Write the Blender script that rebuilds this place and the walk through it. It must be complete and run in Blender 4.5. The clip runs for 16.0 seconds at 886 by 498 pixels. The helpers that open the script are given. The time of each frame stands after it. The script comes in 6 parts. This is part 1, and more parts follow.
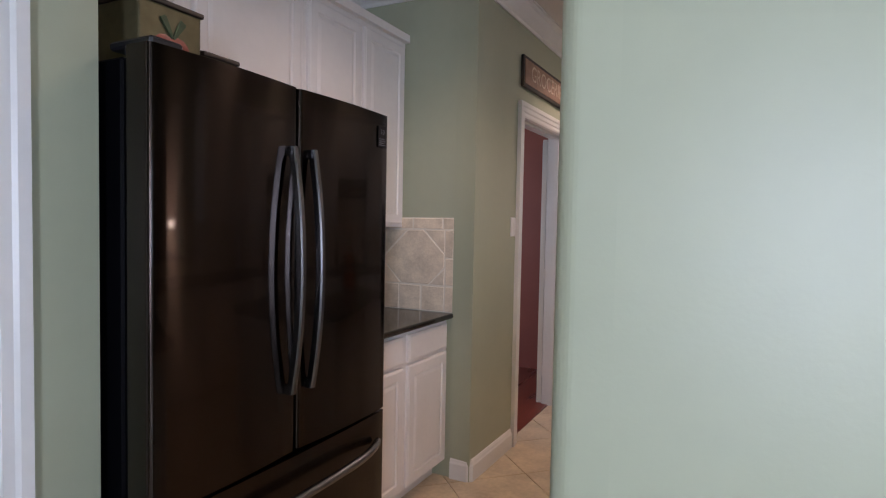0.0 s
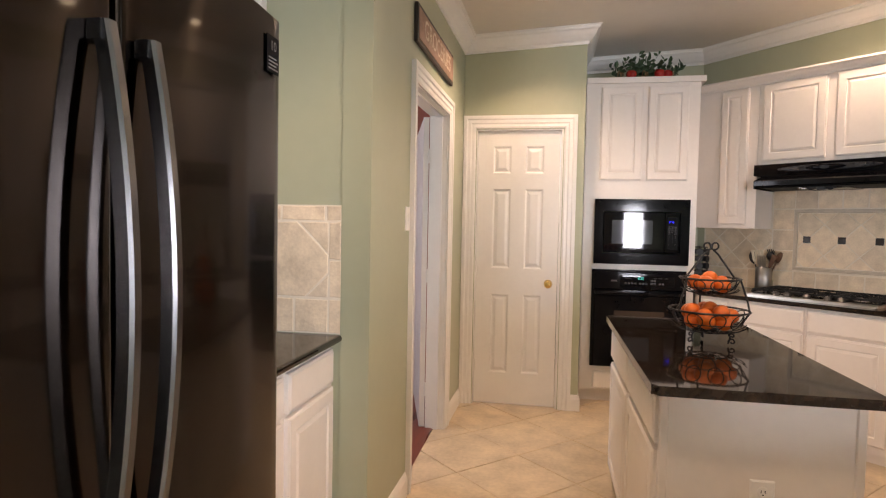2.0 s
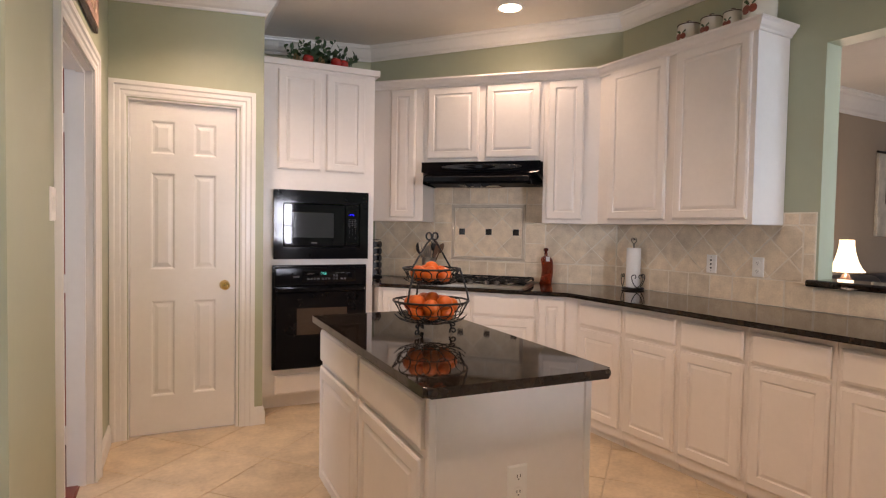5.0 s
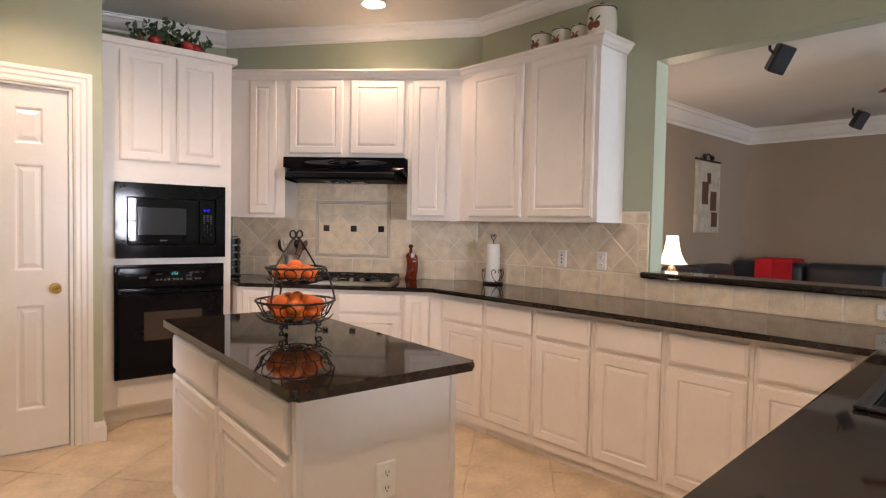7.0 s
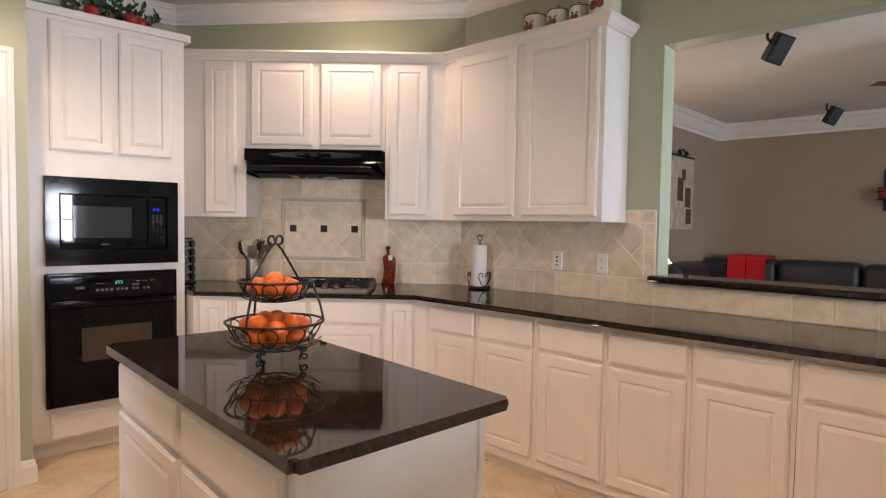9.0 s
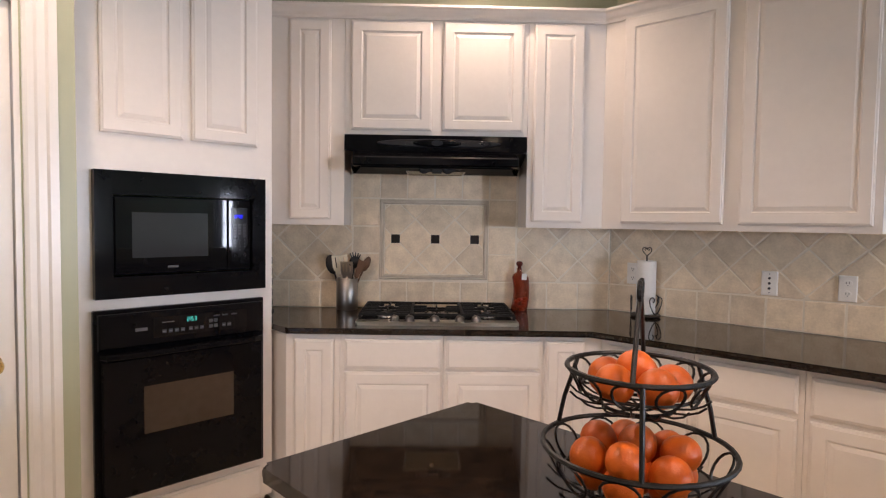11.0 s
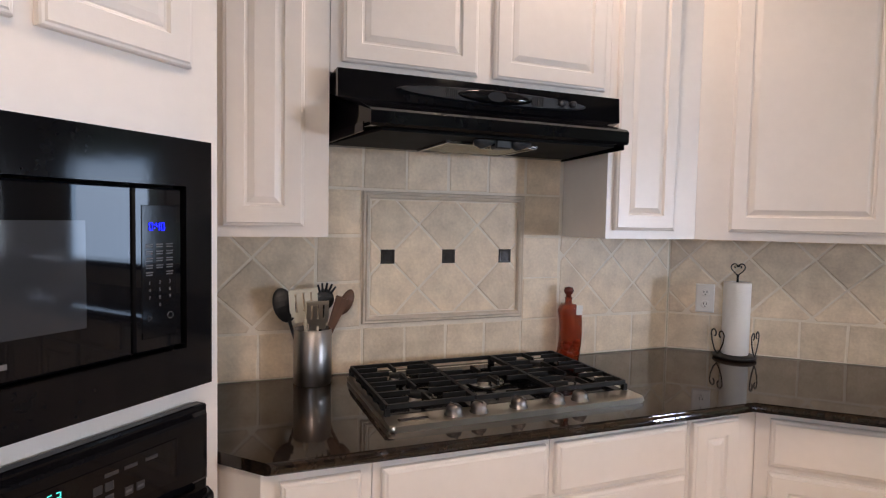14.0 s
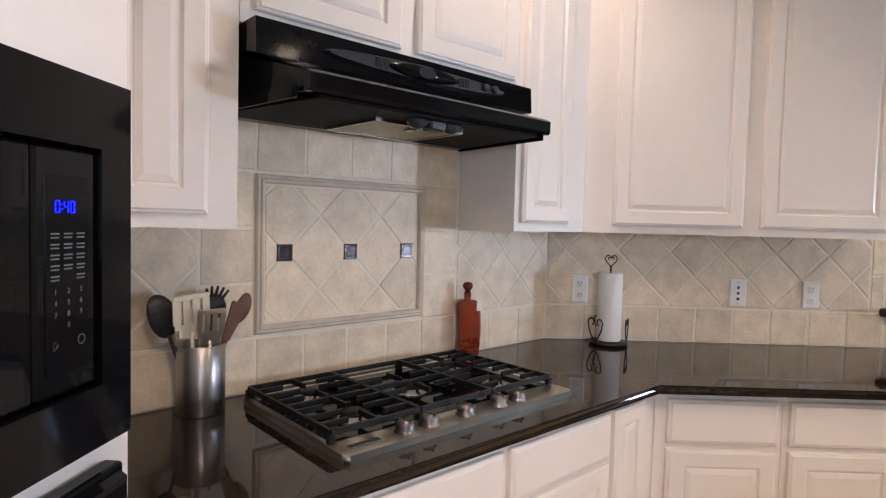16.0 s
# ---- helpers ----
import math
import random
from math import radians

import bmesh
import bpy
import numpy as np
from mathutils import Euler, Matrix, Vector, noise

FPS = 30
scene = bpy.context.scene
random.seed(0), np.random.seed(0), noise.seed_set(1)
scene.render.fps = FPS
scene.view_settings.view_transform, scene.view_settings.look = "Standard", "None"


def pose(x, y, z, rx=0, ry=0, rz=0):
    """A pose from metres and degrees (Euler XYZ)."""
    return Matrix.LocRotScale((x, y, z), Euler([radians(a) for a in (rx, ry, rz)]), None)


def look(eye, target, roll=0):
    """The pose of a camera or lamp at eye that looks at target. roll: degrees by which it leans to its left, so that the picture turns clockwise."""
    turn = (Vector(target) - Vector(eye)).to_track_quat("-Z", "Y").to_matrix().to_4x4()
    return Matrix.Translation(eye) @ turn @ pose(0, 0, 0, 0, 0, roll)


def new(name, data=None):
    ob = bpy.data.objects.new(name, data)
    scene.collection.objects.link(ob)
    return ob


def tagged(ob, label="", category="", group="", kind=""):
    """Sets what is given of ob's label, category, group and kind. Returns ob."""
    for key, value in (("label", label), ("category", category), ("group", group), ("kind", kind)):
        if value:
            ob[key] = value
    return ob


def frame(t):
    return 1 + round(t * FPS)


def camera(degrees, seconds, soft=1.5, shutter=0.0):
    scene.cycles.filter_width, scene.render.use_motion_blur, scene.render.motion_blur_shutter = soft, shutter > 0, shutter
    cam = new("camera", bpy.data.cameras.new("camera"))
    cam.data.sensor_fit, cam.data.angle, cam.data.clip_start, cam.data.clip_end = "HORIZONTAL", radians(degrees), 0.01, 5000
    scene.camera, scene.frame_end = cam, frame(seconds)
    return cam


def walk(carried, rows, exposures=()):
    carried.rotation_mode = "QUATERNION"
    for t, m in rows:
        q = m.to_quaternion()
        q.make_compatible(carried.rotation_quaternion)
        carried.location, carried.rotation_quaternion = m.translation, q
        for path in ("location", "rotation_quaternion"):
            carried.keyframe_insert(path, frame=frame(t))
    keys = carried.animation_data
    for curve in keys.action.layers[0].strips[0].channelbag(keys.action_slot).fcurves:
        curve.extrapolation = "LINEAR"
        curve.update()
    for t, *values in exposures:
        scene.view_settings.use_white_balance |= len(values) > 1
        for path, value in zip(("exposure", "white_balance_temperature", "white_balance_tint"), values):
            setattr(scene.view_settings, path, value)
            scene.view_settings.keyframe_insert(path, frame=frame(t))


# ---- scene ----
cam = camera(74.4, 16.0, soft=1.2)
PATH = [
    (0, (0.508, 0.025, 1.379), (-0.402, 1.804, 1.294), 1.1),
    (0.5, (0.296, 0.161, 1.368), (-0.575, 1.96, 1.283), 1.1),
    (1, (0.158, 0.301, 1.344), (-0.598, 2.15, 1.26), 1.0),
    (1.5, (0.039, 0.495, 1.345), (-0.553, 2.403, 1.258), 1.1),
    (2, (-0.065, 0.641, 1.346), (-0.417, 2.608, 1.262), 1.1),
    (2.5, (-0.165, 0.757, 1.333), (-0.222, 2.755, 1.256), 1.1),
    (3, (-0.213, 0.952, 1.322), (-0.02, 2.941, 1.247), 1.0),
    (3.5, (-0.251, 1.045, 1.321), (0.138, 3.006, 1.247), 1.0),
    (4, (-0.295, 1.044, 1.316), (0.28, 2.958, 1.246), 0.9),
    (4.5, (-0.335, 1.031, 1.318), (0.377, 2.899, 1.246), 0.8),
    (5, (-0.37, 1.024, 1.312), (0.477, 2.835, 1.24), 1.0),
    (7.5, (-0.381, 1.024, 1.323), (0.912, 2.548, 1.245), 1.0),
    (8, (-0.349, 1.072, 1.314), (0.978, 2.565, 1.237), 0.9),
    (10.5, (-0.27, 2.405, 1.395), (1.113, 3.847, 1.294), 0.9),
    (11, (-0.307, 2.748, 1.385), (1.091, 4.175, 1.291), 0.8),
    (11.5, (-0.289, 3.122, 1.364), (1.138, 4.519, 1.265), 0.8),
    (12, (-0.269, 3.426, 1.38), (1.195, 4.786, 1.279), 1.0),
    (12.5, (-0.24, 3.696, 1.399), (1.305, 4.962, 1.291), 1.0),
    (13, (-0.178, 3.879, 1.397), (1.48, 4.993, 1.298), 1.0),
    (13.5, (-0.024, 4.094, 1.408), (1.72, 5.067, 1.303), 1.1),
    (14, (0.089, 4.254, 1.42), (1.896, 5.105, 1.313), 1.1),
    (14.5, (0.205, 4.447, 1.404), (2.071, 5.16, 1.306), 1.0),
    (15, (0.262, 4.568, 1.384), (2.189, 5.094, 1.288), 1.0),
    (15.5, (0.222, 4.616, 1.37), (2.186, 4.983, 1.28), 1.1),
    (16, (0.165, 4.67, 1.389), (2.156, 4.834, 1.292), 1.5),
]
EXPOSURES = [(0.0, -0.46, 6200, 29), (0.5, -0.36, 7500, 33), (1.2, 0.12, 8000, 29), (2.0, 0.45, 7300, 26), (2.5, 0.58, 7050, 25), (3.0, 0.45, 6900, 26), (5.0, 0.33, 7000, 28), (8.0, 0.60, 6900, 26), (11.0, 0.44, 6550, 25), (12.5, 0.33, 6500, 26), (13.2, 0.38, 6420, 25), (15.5, 0.74, 6050, 22), (16.0, 0.74, 6050, 22)]
walk(cam, [(t, look(eye, target, roll)) for t, eye, target, roll in PATH], EXPOSURES)

# ---- world and lights ----
world = bpy.data.worlds.new("world")
scene.world = world
world.use_nodes = True
wn = world.node_tree.nodes
sky = wn.new("ShaderNodeTexSky")
sky.sky_type = 'NISHITA'
sky.sun_disc = False
sky.sun_elevation, sky.sun_rotation = radians(48), radians(150)
world.node_tree.links.new(sky.outputs[0], wn["Background"].inputs[0])
wn["Background"].inputs[1].default_value = 0.12


def lamp(name, kind, m, energy, color, size=0.1, size_y=None, spread=None):
    d = bpy.data.lights.new(name, kind)
    d.energy, d.color = energy, color
    if kind == 'AREA':
        d.shape = 'RECTANGLE' if size_y else 'DISK'
        d.size = size
        if size_y:
            d.size_y = size_y
        if spread:
            d.spread = radians(spread)
    elif kind == 'SUN':
        d.angle = radians(size)
    else:
        d.shadow_soft_size = size
        if kind == 'SPOT':
            d.spot_size, d.spot_blend = radians(spread or 120), 0.6
    ob = new(name, d)
    ob.matrix_world = m
    return ob


WARM, DAY = (1.0, 0.80, 0.60), (0.74, 0.88, 1.0)
CEIL = 2.78
LIVZ = 2.72


def ceil_z(x):
    """The kitchen ceiling rises slightly towards the bar wall."""
    return 2.745 + 0.055 * (min(2.8, max(-0.7, x)) + 0.2)


CANS = [(-0.124, 4.27), (1.77, 4.57), (0.75, 2.55), (-0.15, 1.9)]
lamp("sun", 'SUN', look((0, 0, 10), (1.2, 5.5, 0)), 2.5, (1.0, 0.93, 0.82), 0.5)
for (cx, cy), watts in zip(CANS, (46, 29, 46, 46)):
    lamp("can_lamp", 'SPOT', look((cx, cy, ceil_z(cx) - 0.03), (cx, cy, 0)), watts, WARM, 0.06, spread=140)
# daylight through the breakfast windows, then three fill lamps without a seen source
for wx, ww, watts in ((1.53, 0.55, 155), (4.06, 0.6, 92)):
    lamp("daylight_and_fill", 'AREA', look((wx, -1.93, 1.32), (wx, 3, 1.2)), watts, DAY, ww, 0.85)
# blue fill lamp added at an unseen side opening; no patio is built
lamp("side_fill", 'AREA', look((4.70, -0.6, 1.45), (-2, 0.2, 1.5)), 60, (0.50, 0.76, 1.0), 1.5, 1.2)
# living room fill, added at an unseen opening in its end wall
lamp("daylight_and_fill", 'AREA', look((5.97, -2.19, 1.4), (5.5, 3.3, 1.3)), 22, DAY, 2.3, 1.4)
# fill added inside the closed study; its real light source is unseen
lamp("study_fill", 'AREA', look((-2.98, 3.7, 1.5), (-0.7, 4.0, 1.2)), 38, DAY, 1.2, 1.2)

# ---- materials ----


def mat(name, color, rough=0.5, metal=0.0, var=0.06, scale=6.0, bump=0.0, bscale=120.0, spec=0.5, coat=0.0, rnd=0.0, second=None, rvar=0.1, transmission=0.0, stretch=None, aniso=0.0):
    m = bpy.data.materials.new(name)
    m.use_nodes = True
    n, l = m.node_tree.nodes, m.node_tree.links
    b = n["Principled BSDF"]
    b.inputs["Roughness"].default_value, b.inputs["Metallic"].default_value = rough, metal
    b.inputs["Specular IOR Level"].default_value = spec
    b.inputs["Coat Weight"].default_value = coat
    b.inputs["Coat Roughness"].default_value = 0.05
    b.inputs["Transmission Weight"].default_value = transmission
    if aniso:
        b.inputs["Anisotropic"].default_value, b.inputs["Anisotropic Rotation"].default_value = aniso, 0.25
        tg = n.new("ShaderNodeTangent")
        tg.direction_type, tg.axis = 'RADIAL', 'Z'
        l.new(tg.outputs[0], b.inputs["Tangent"])
    co = n.new("ShaderNodeTexCoord").outputs["Object"]
    if stretch:
        mp = n.new("ShaderNodeMapping")
        mp.inputs["Scale"].default_value = stretch
        l.new(co, mp.inputs[0])
        co = mp.outputs[0]
    t1, t2 = n.new("ShaderNodeTexNoise"), n.new("ShaderNodeTexNoise")
    for t, sc in ((t1, scale), (t2, scale * 7)):
        t.inputs["Scale"].default_value, t.inputs["Detail"].default_value = sc, 5
        l.new(co, t.inputs["Vector"])
    add = n.new("ShaderNodeMath")
    add.operation = 'MULTIPLY_ADD'
    l.new(t2.outputs[0], add.inputs[0])
    add.inputs[1].default_value = 0.5
    l.new(t1.outputs[0], add.inputs[2])
    ramp = n.new("ShaderNodeMapRange")
    ramp.inputs[1].default_value, ramp.inputs[2].default_value = 0.5, 1.0
    l.new(add.outputs[0], ramp.inputs[0])
    mix = n.new("ShaderNodeMix")
    mix.data_type = 'RGBA'
    lo = second or [c * (1 - var) for c in color]
    hi = [min(1, c * (1 + var)) for c in color]
    mix.inputs[6].default_value, mix.inputs[7].default_value = (*lo, 1), (*hi, 1)
    l.new(ramp.outputs[0], mix.inputs[0])
    out = mix.outputs[2]
    if rnd:
        inf, hsv, mr = n.new("ShaderNodeObjectInfo"), n.new("ShaderNodeHueSaturation"), n.new("ShaderNodeMapRange")
        mr.inputs[3].default_value, mr.inputs[4].default_value = 1 - rnd, 1 + rnd
        l.new(inf.outputs["Random"], mr.inputs[0])
        l.new(mr.outputs[0], hsv.inputs["Value"])
        l.new(out, hsv.inputs["Color"])
        out = hsv.outputs[0]
    l.new(out, b.inputs["Base Color"])
    rr = n.new("ShaderNodeMapRange")
    rr.inputs[3].default_value, rr.inputs[4].default_value = max(0.0, rough * (1 - rvar)), min(1, rough * (1 + rvar))
    l.new(t1.outputs[0], rr.inputs[0])
    l.new(rr.outputs[0], b.inputs["Roughness"])
    if bump:
        t3, bp = n.new("ShaderNodeTexNoise"), n.new("ShaderNodeBump")
        t3.inputs["Scale"].default_value, t3.inputs["Detail"].default_value = bscale, 4
        l.new(co, t3.inputs["Vector"])
        bp.inputs["Strength"].default_value, bp.inputs["Distance"].default_value = bump, 0.002
        l.new(t3.outputs[0], bp.inputs["Height"])
        l.new(bp.outputs[0], b.inputs["Normal"])
    return m


def glow(name, color, strength):
    m = bpy.data.materials.new(name)
    m.use_nodes = True
    b = m.node_tree.nodes["Principled BSDF"]
    b.inputs["Base Color"].default_value = (*color, 1)
    b.inputs["Emission Color"].default_value = (*color, 1)
    b.inputs["Emission Strength"].default_value = strength
    return m


GREEN = mat("sage_wall_paint", (0.41, 0.43, 0.30), 0.42, var=0.035, scale=2.5, bump=0.09, bscale=160)
TAUPE = mat("taupe_wall_paint", (0.36, 0.285, 0.215), 0.6, var=0.04, scale=2.0, bump=0.2, bscale=160)
REDWALL = mat("brick_red_wall_paint", (0.34, 0.10, 0.07), 0.5, var=0.05, scale=3, bump=0.2, bscale=160)
CEILM = mat("ceiling_paint", (0.70, 0.67, 0.62), 0.8, var=0.03, scale=3, bump=0.35, bscale=110)
WHITE = mat("white_trim_paint", (0.80, 0.78, 0.74), 0.3, var=0.03, scale=4, bump=0.05, bscale=60)
CAB = mat("cream_cabinet_paint", (0.82, 0.76, 0.70), 0.34, var=0.03, scale=5, bump=0.08, bscale=70)
FLOORT = mat("beige_stone_floor_tile", (0.62, 0.49, 0.33), 0.32, var=0.14, scale=6, bump=0.12, bscale=30, rnd=0.06, second=(0.47, 0.36, 0.24))
GROUT = mat("floor_grout", (0.60, 0.495, 0.37), 0.85, var=0.08, scale=20, bump=0.2, bscale=200)
TRAV = mat("tumbled_travertine", (0.82, 0.69, 0.52), 0.5, var=0.10, scale=14, bump=0.8, bscale=55, rnd=0.10, second=(0.65, 0.53, 0.385))
TGROUT = mat("backsplash_grout", (0.84, 0.75, 0.62), 0.85, var=0.06, scale=30, bump=0.3, bscale=220)
TMOLD = mat("travertine_moulding", (0.62, 0.53, 0.42), 0.5, var=0.1, scale=18, bump=0.3, bscale=90)
GRANITE = mat("black_granite", (0.018, 0.011, 0.007), 0.045, var=0.7, scale=38, rvar=0.3, spec=0.45, second=(0.004, 0.004, 0.004))
BLACKGL = mat("black_glass", (0.004, 0.004, 0.005), 0.03, var=0.05, spec=0.2)
HOODIN = mat("black_hood_liner", (0.003, 0.003, 0.003), 0.6, var=0.2, scale=10, spec=0.08)
BLACKEN = mat("black_enamel", (0.004, 0.004, 0.005), 0.08, var=0.1, scale=8, spec=0.15, bump=0.03, bscale=40)
BLACKPL = mat("black_plastic", (0.015, 0.015, 0.017), 0.38, var=0.1, scale=20, bump=0.1, bscale=200)
MESHGL = mat("microwave_window", (0.028, 0.031, 0.036), 0.05, var=0.05, spec=0.28)
OVENGL = mat("oven_window_glass", (0.05, 0.035, 0.026), 0.10, var=0.2, scale=4, spec=0.5)
FRIDGE = mat("black_stainless", (0.036, 0.027, 0.022), 0.17, 1.0, coat=0.22, var=0.06, scale=3, stretch=(1, 1, 0.02), aniso=1.0)
FRSIDE = mat("fridge_side_enamel", (0.003, 0.003, 0.004), 0.5, var=0.1, scale=10, spec=0.04, bump=0.1, bscale=250)
HANDLE = mat("brushed_dark_steel", (0.20, 0.198, 0.204), 0.24, 1.0, var=0.08, scale=5, stretch=(1, 1, 0.05))
STEEL = mat("brushed_stainless", (0.62, 0.575, 0.51), 0.29, 1.0, var=0.08, scale=6, bump=0.06, bscale=200, stretch=(0.05, 1, 1))
CROCKM = mat("dark_brushed_steel", (0.40, 0.375, 0.355), 0.34, 1.0, var=0.08, scale=6, stretch=(1, 1, 0.03), aniso=0.4)
KNOBM = mat("dark_satin_metal", (0.17, 0.155, 0.145), 0.30, 1.0, var=0.08, scale=20)
CHROME = mat("satin_chrome", (0.38, 0.36, 0.34), 0.22, 1.0, var=0.04)
IRON = mat("black_wrought_iron", (0.012, 0.011, 0.010), 0.42, 0.3, var=0.2, scale=40, bump=0.3, bscale=150)
GRATE = mat("cast_iron_grate", (0.006, 0.006, 0.006), 0.5, 0.0, var=0.2, scale=30, spec=0.22, bump=0.3, bscale=220)
BRASS = mat("polished_brass", (0.75, 0.52, 0.20), 0.15, 1.0, var=0.05)
ORANGE = mat("orange_peel", (0.66, 0.14, 0.011), 0.38, var=0.12, scale=9, bump=0.4, bscale=260, rnd=0.14, second=(0.52, 0.085, 0.008))
PLATE = mat("outlet_plastic", (0.88, 0.85, 0.80), 0.35, var=0.02)
SLOT = mat("outlet_slot", (0.03, 0.03, 0.03), 0.6)
PAPER = mat("paper_towel", (0.84, 0.83, 0.80), 0.95, var=0.02, scale=40, bump=0.5, bscale=180)
WOODU = mat("dark_utensil_wood", (0.13, 0.06, 0.03), 0.5, var=0.25, scale=20, stretch=(1, 1, 0.1))
CREAM = mat("cream_nylon", (0.72, 0.66, 0.52), 0.45, var=0.04)
LIQUOR = mat("amber_red_bottle_glass", (0.44, 0.085, 0.026), 0.03, var=0.3, scale=22, transmission=0.72, second=(0.34, 0.03, 0.012))
CORK = mat("dark_red_stopper", (0.10, 0.016, 0.010), 0.25, var=0.1)
PAPERTAG = mat("paper_tag", (0.85, 0.82, 0.77), 0.8, var=0.05)
CERAMIC = mat("cream_ceramic", (0.74, 0.69, 0.58), 0.16, var=0.03, coat=0.5)
RIM = mat("brown_glaze", (0.07, 0.03, 0.02), 0.2)
APPLE = mat("red_apple", (0.36, 0.018, 0.014), 0.22, var=0.3, scale=10, coat=0.3)
APPLEPRINT = mat("apple_print", (0.26, 0.06, 0.035), 0.4, var=0.3, scale=30)
LEAF = mat("silk_leaf", (0.045, 0.085, 0.035), 0.55, var=0.35, scale=30, rnd=0.15)
WICKER = mat("wicker", (0.24, 0.14, 0.06), 0.7, var=0.25, scale=60, bump=0.5, bscale=150)
TIN = mat("aged_olive_tin", (0.16, 0.14, 0.075), 0.35, 0.5, var=0.25, scale=6, bump=0.15, bscale=60)
SIGNB = mat("sign_dark_wood", (0.035, 0.022, 0.016), 0.55, var=0.2, scale=10)
SIGNF = mat("sign_weathered_paint", (0.36, 0.22, 0.16), 0.7, var=0.25, scale=12, bump=0.3)
SIGNT = mat("sign_lettering", (0.62, 0.48, 0.36), 0.7, var=0.2, scale=16)
CHERRY = mat("cherry_floor_boards", (0.17, 0.035, 0.018), 0.28, var=0.3, scale=8, stretch=(1, 0.1, 1))
CLOSET = mat("closet_mahogany", (0.13, 0.03, 0.02), 0.4, var=0.25, scale=6)
SOFA = mat("charcoal_leather", (0.020, 0.022, 0.030), 0.42, var=0.15, scale=9, bump=0.3, bscale=90)
THROW = mat("red_throw", (0.62, 0.015, 0.02), 0.95, var=0.15, scale=30, bump=0.6, bscale=250)
SHADE = glow("lamp_shade_lit", (1.0, 0.83, 0.55), 2.2)
BULB = glow("can_light_bulb", (1.0, 0.82, 0.55), 14.0)
BLUE = glow("blue_display", (0.004, 0.008, 1.0), 2.6)
TEAL = glow("teal_display", (0.05, 0.75, 0.65), 0.7)
INK = mat("pale_legend_ink", (0.085, 0.085, 0.09), 0.6)
ARTM = mat("art_panel_cream", (0.52, 0.47, 0.38), 0.7, var=0.25, scale=9, bump=0.2)
ARTB = mat("art_brown_patch", (0.12, 0.06, 0.035), 0.6, var=0.3, scale=14)
CARPET = mat("beige_carpet", (0.36, 0.30, 0.23), 0.95, var=0.12, scale=40, bump=0.6, bscale=300)
CANDLE = mat("red_glass_candle", (0.30, 0.05, 0.04), 0.2, var=0.2)
FILTER = mat("grease_filter_mesh", (0.30, 0.26, 0.15), 0.4, 0.7, var=0.3, scale=50, bump=0.6, bscale=400)
CLEAR = mat("clear_glass", (0.9, 0.9, 0.9), 0.03, var=0.0, transmission=1.0)
BLINDM = mat("white_blind_slat", (0.80, 0.80, 0.78), 0.5, var=0.02)
CURTAIN = mat("sheer_curtain", (0.40, 0.38, 0.42), 0.9, var=0.1, scale=20, bump=0.3)
DOTM = mat("dark_metal_accent_tile", (0.035, 0.030, 0.028), 0.22, 0.5, var=0.35, scale=30, bump=0.4, bscale=90)

# ---- building helpers ----


def part(name, bm, material, parent=None, label="", smooth=False, m=None):
    """One bmesh becomes one mesh object under parent."""
    bmesh.ops.recalc_face_normals(bm, faces=bm.faces[:])
    me = bpy.data.meshes.new(name)
    bm.to_mesh(me)
    bm.free()
    me.materials.append(material)
    if smooth:
        me.polygons.foreach_set("use_smooth", [True] * len(me.polygons))
    ob = new(name, me)
    if parent:
        ob.parent = parent
    if m is not None:
        ob.matrix_basis = m
    if label:
        ob["label"] = label
    return ob


def thing(name, m, label, category, group="", kind=""):
    ob = new(name)
    ob.empty_display_size = 0.1
    ob.matrix_basis = m
    return tagged(ob, label, category, group, kind)


def box(bm, x0, x1, y0, y1, z0, z1, bevel=0.0, seg=1):
    vs = bmesh.ops.create_cube(bm, size=1)["verts"]
    for v in vs:
        v.co = Vector((x0 + (x1 - x0) * (v.co.x + 0.5), y0 + (y1 - y0) * (v.co.y + 0.5), z0 + (z1 - z0) * (v.co.z + 0.5)))
    if bevel:
        es = list({e for v in vs for e in v.link_edges})
        bmesh.ops.bevel(bm, geom=es, offset=bevel, segments=seg, profile=0.5, affect='EDGES')
    return bm


def B(x0, x1, y0, y1, z0, z1, bevel=0.0, seg=1):
    return box(bmesh.new(), x0, x1, y0, y1, z0, z1, bevel, seg)


def prism(bm, poly, z0, z1, bevel=0.0, seg=2, only=None):
    """Extrude a plan polygon from z0 to z1; bevel the edges of its top and bottom."""
    lo = [bm.verts.new((x, y, z0)) for x, y in poly]
    hi = [bm.verts.new((x, y, z1)) for x, y in poly]
    k = len(poly)
    bm.faces.new(lo[::-1])
    bm.faces.new(hi)
    es = []
    for i in range(k):
        f = bm.faces.new((lo[i], lo[(i + 1) % k], hi[(i + 1) % k], hi[i]))
        if only is None or i in only:
            es += [e for e in f.edges if (e.verts[0] in hi and e.verts[1] in hi) or (e.verts[0] in lo and e.verts[1] in lo)]
    if bevel:
        bmesh.ops.bevel(bm, geom=list(set(es)), offset=bevel, segments=seg, profile=0.5, affect='EDGES')
    return bm


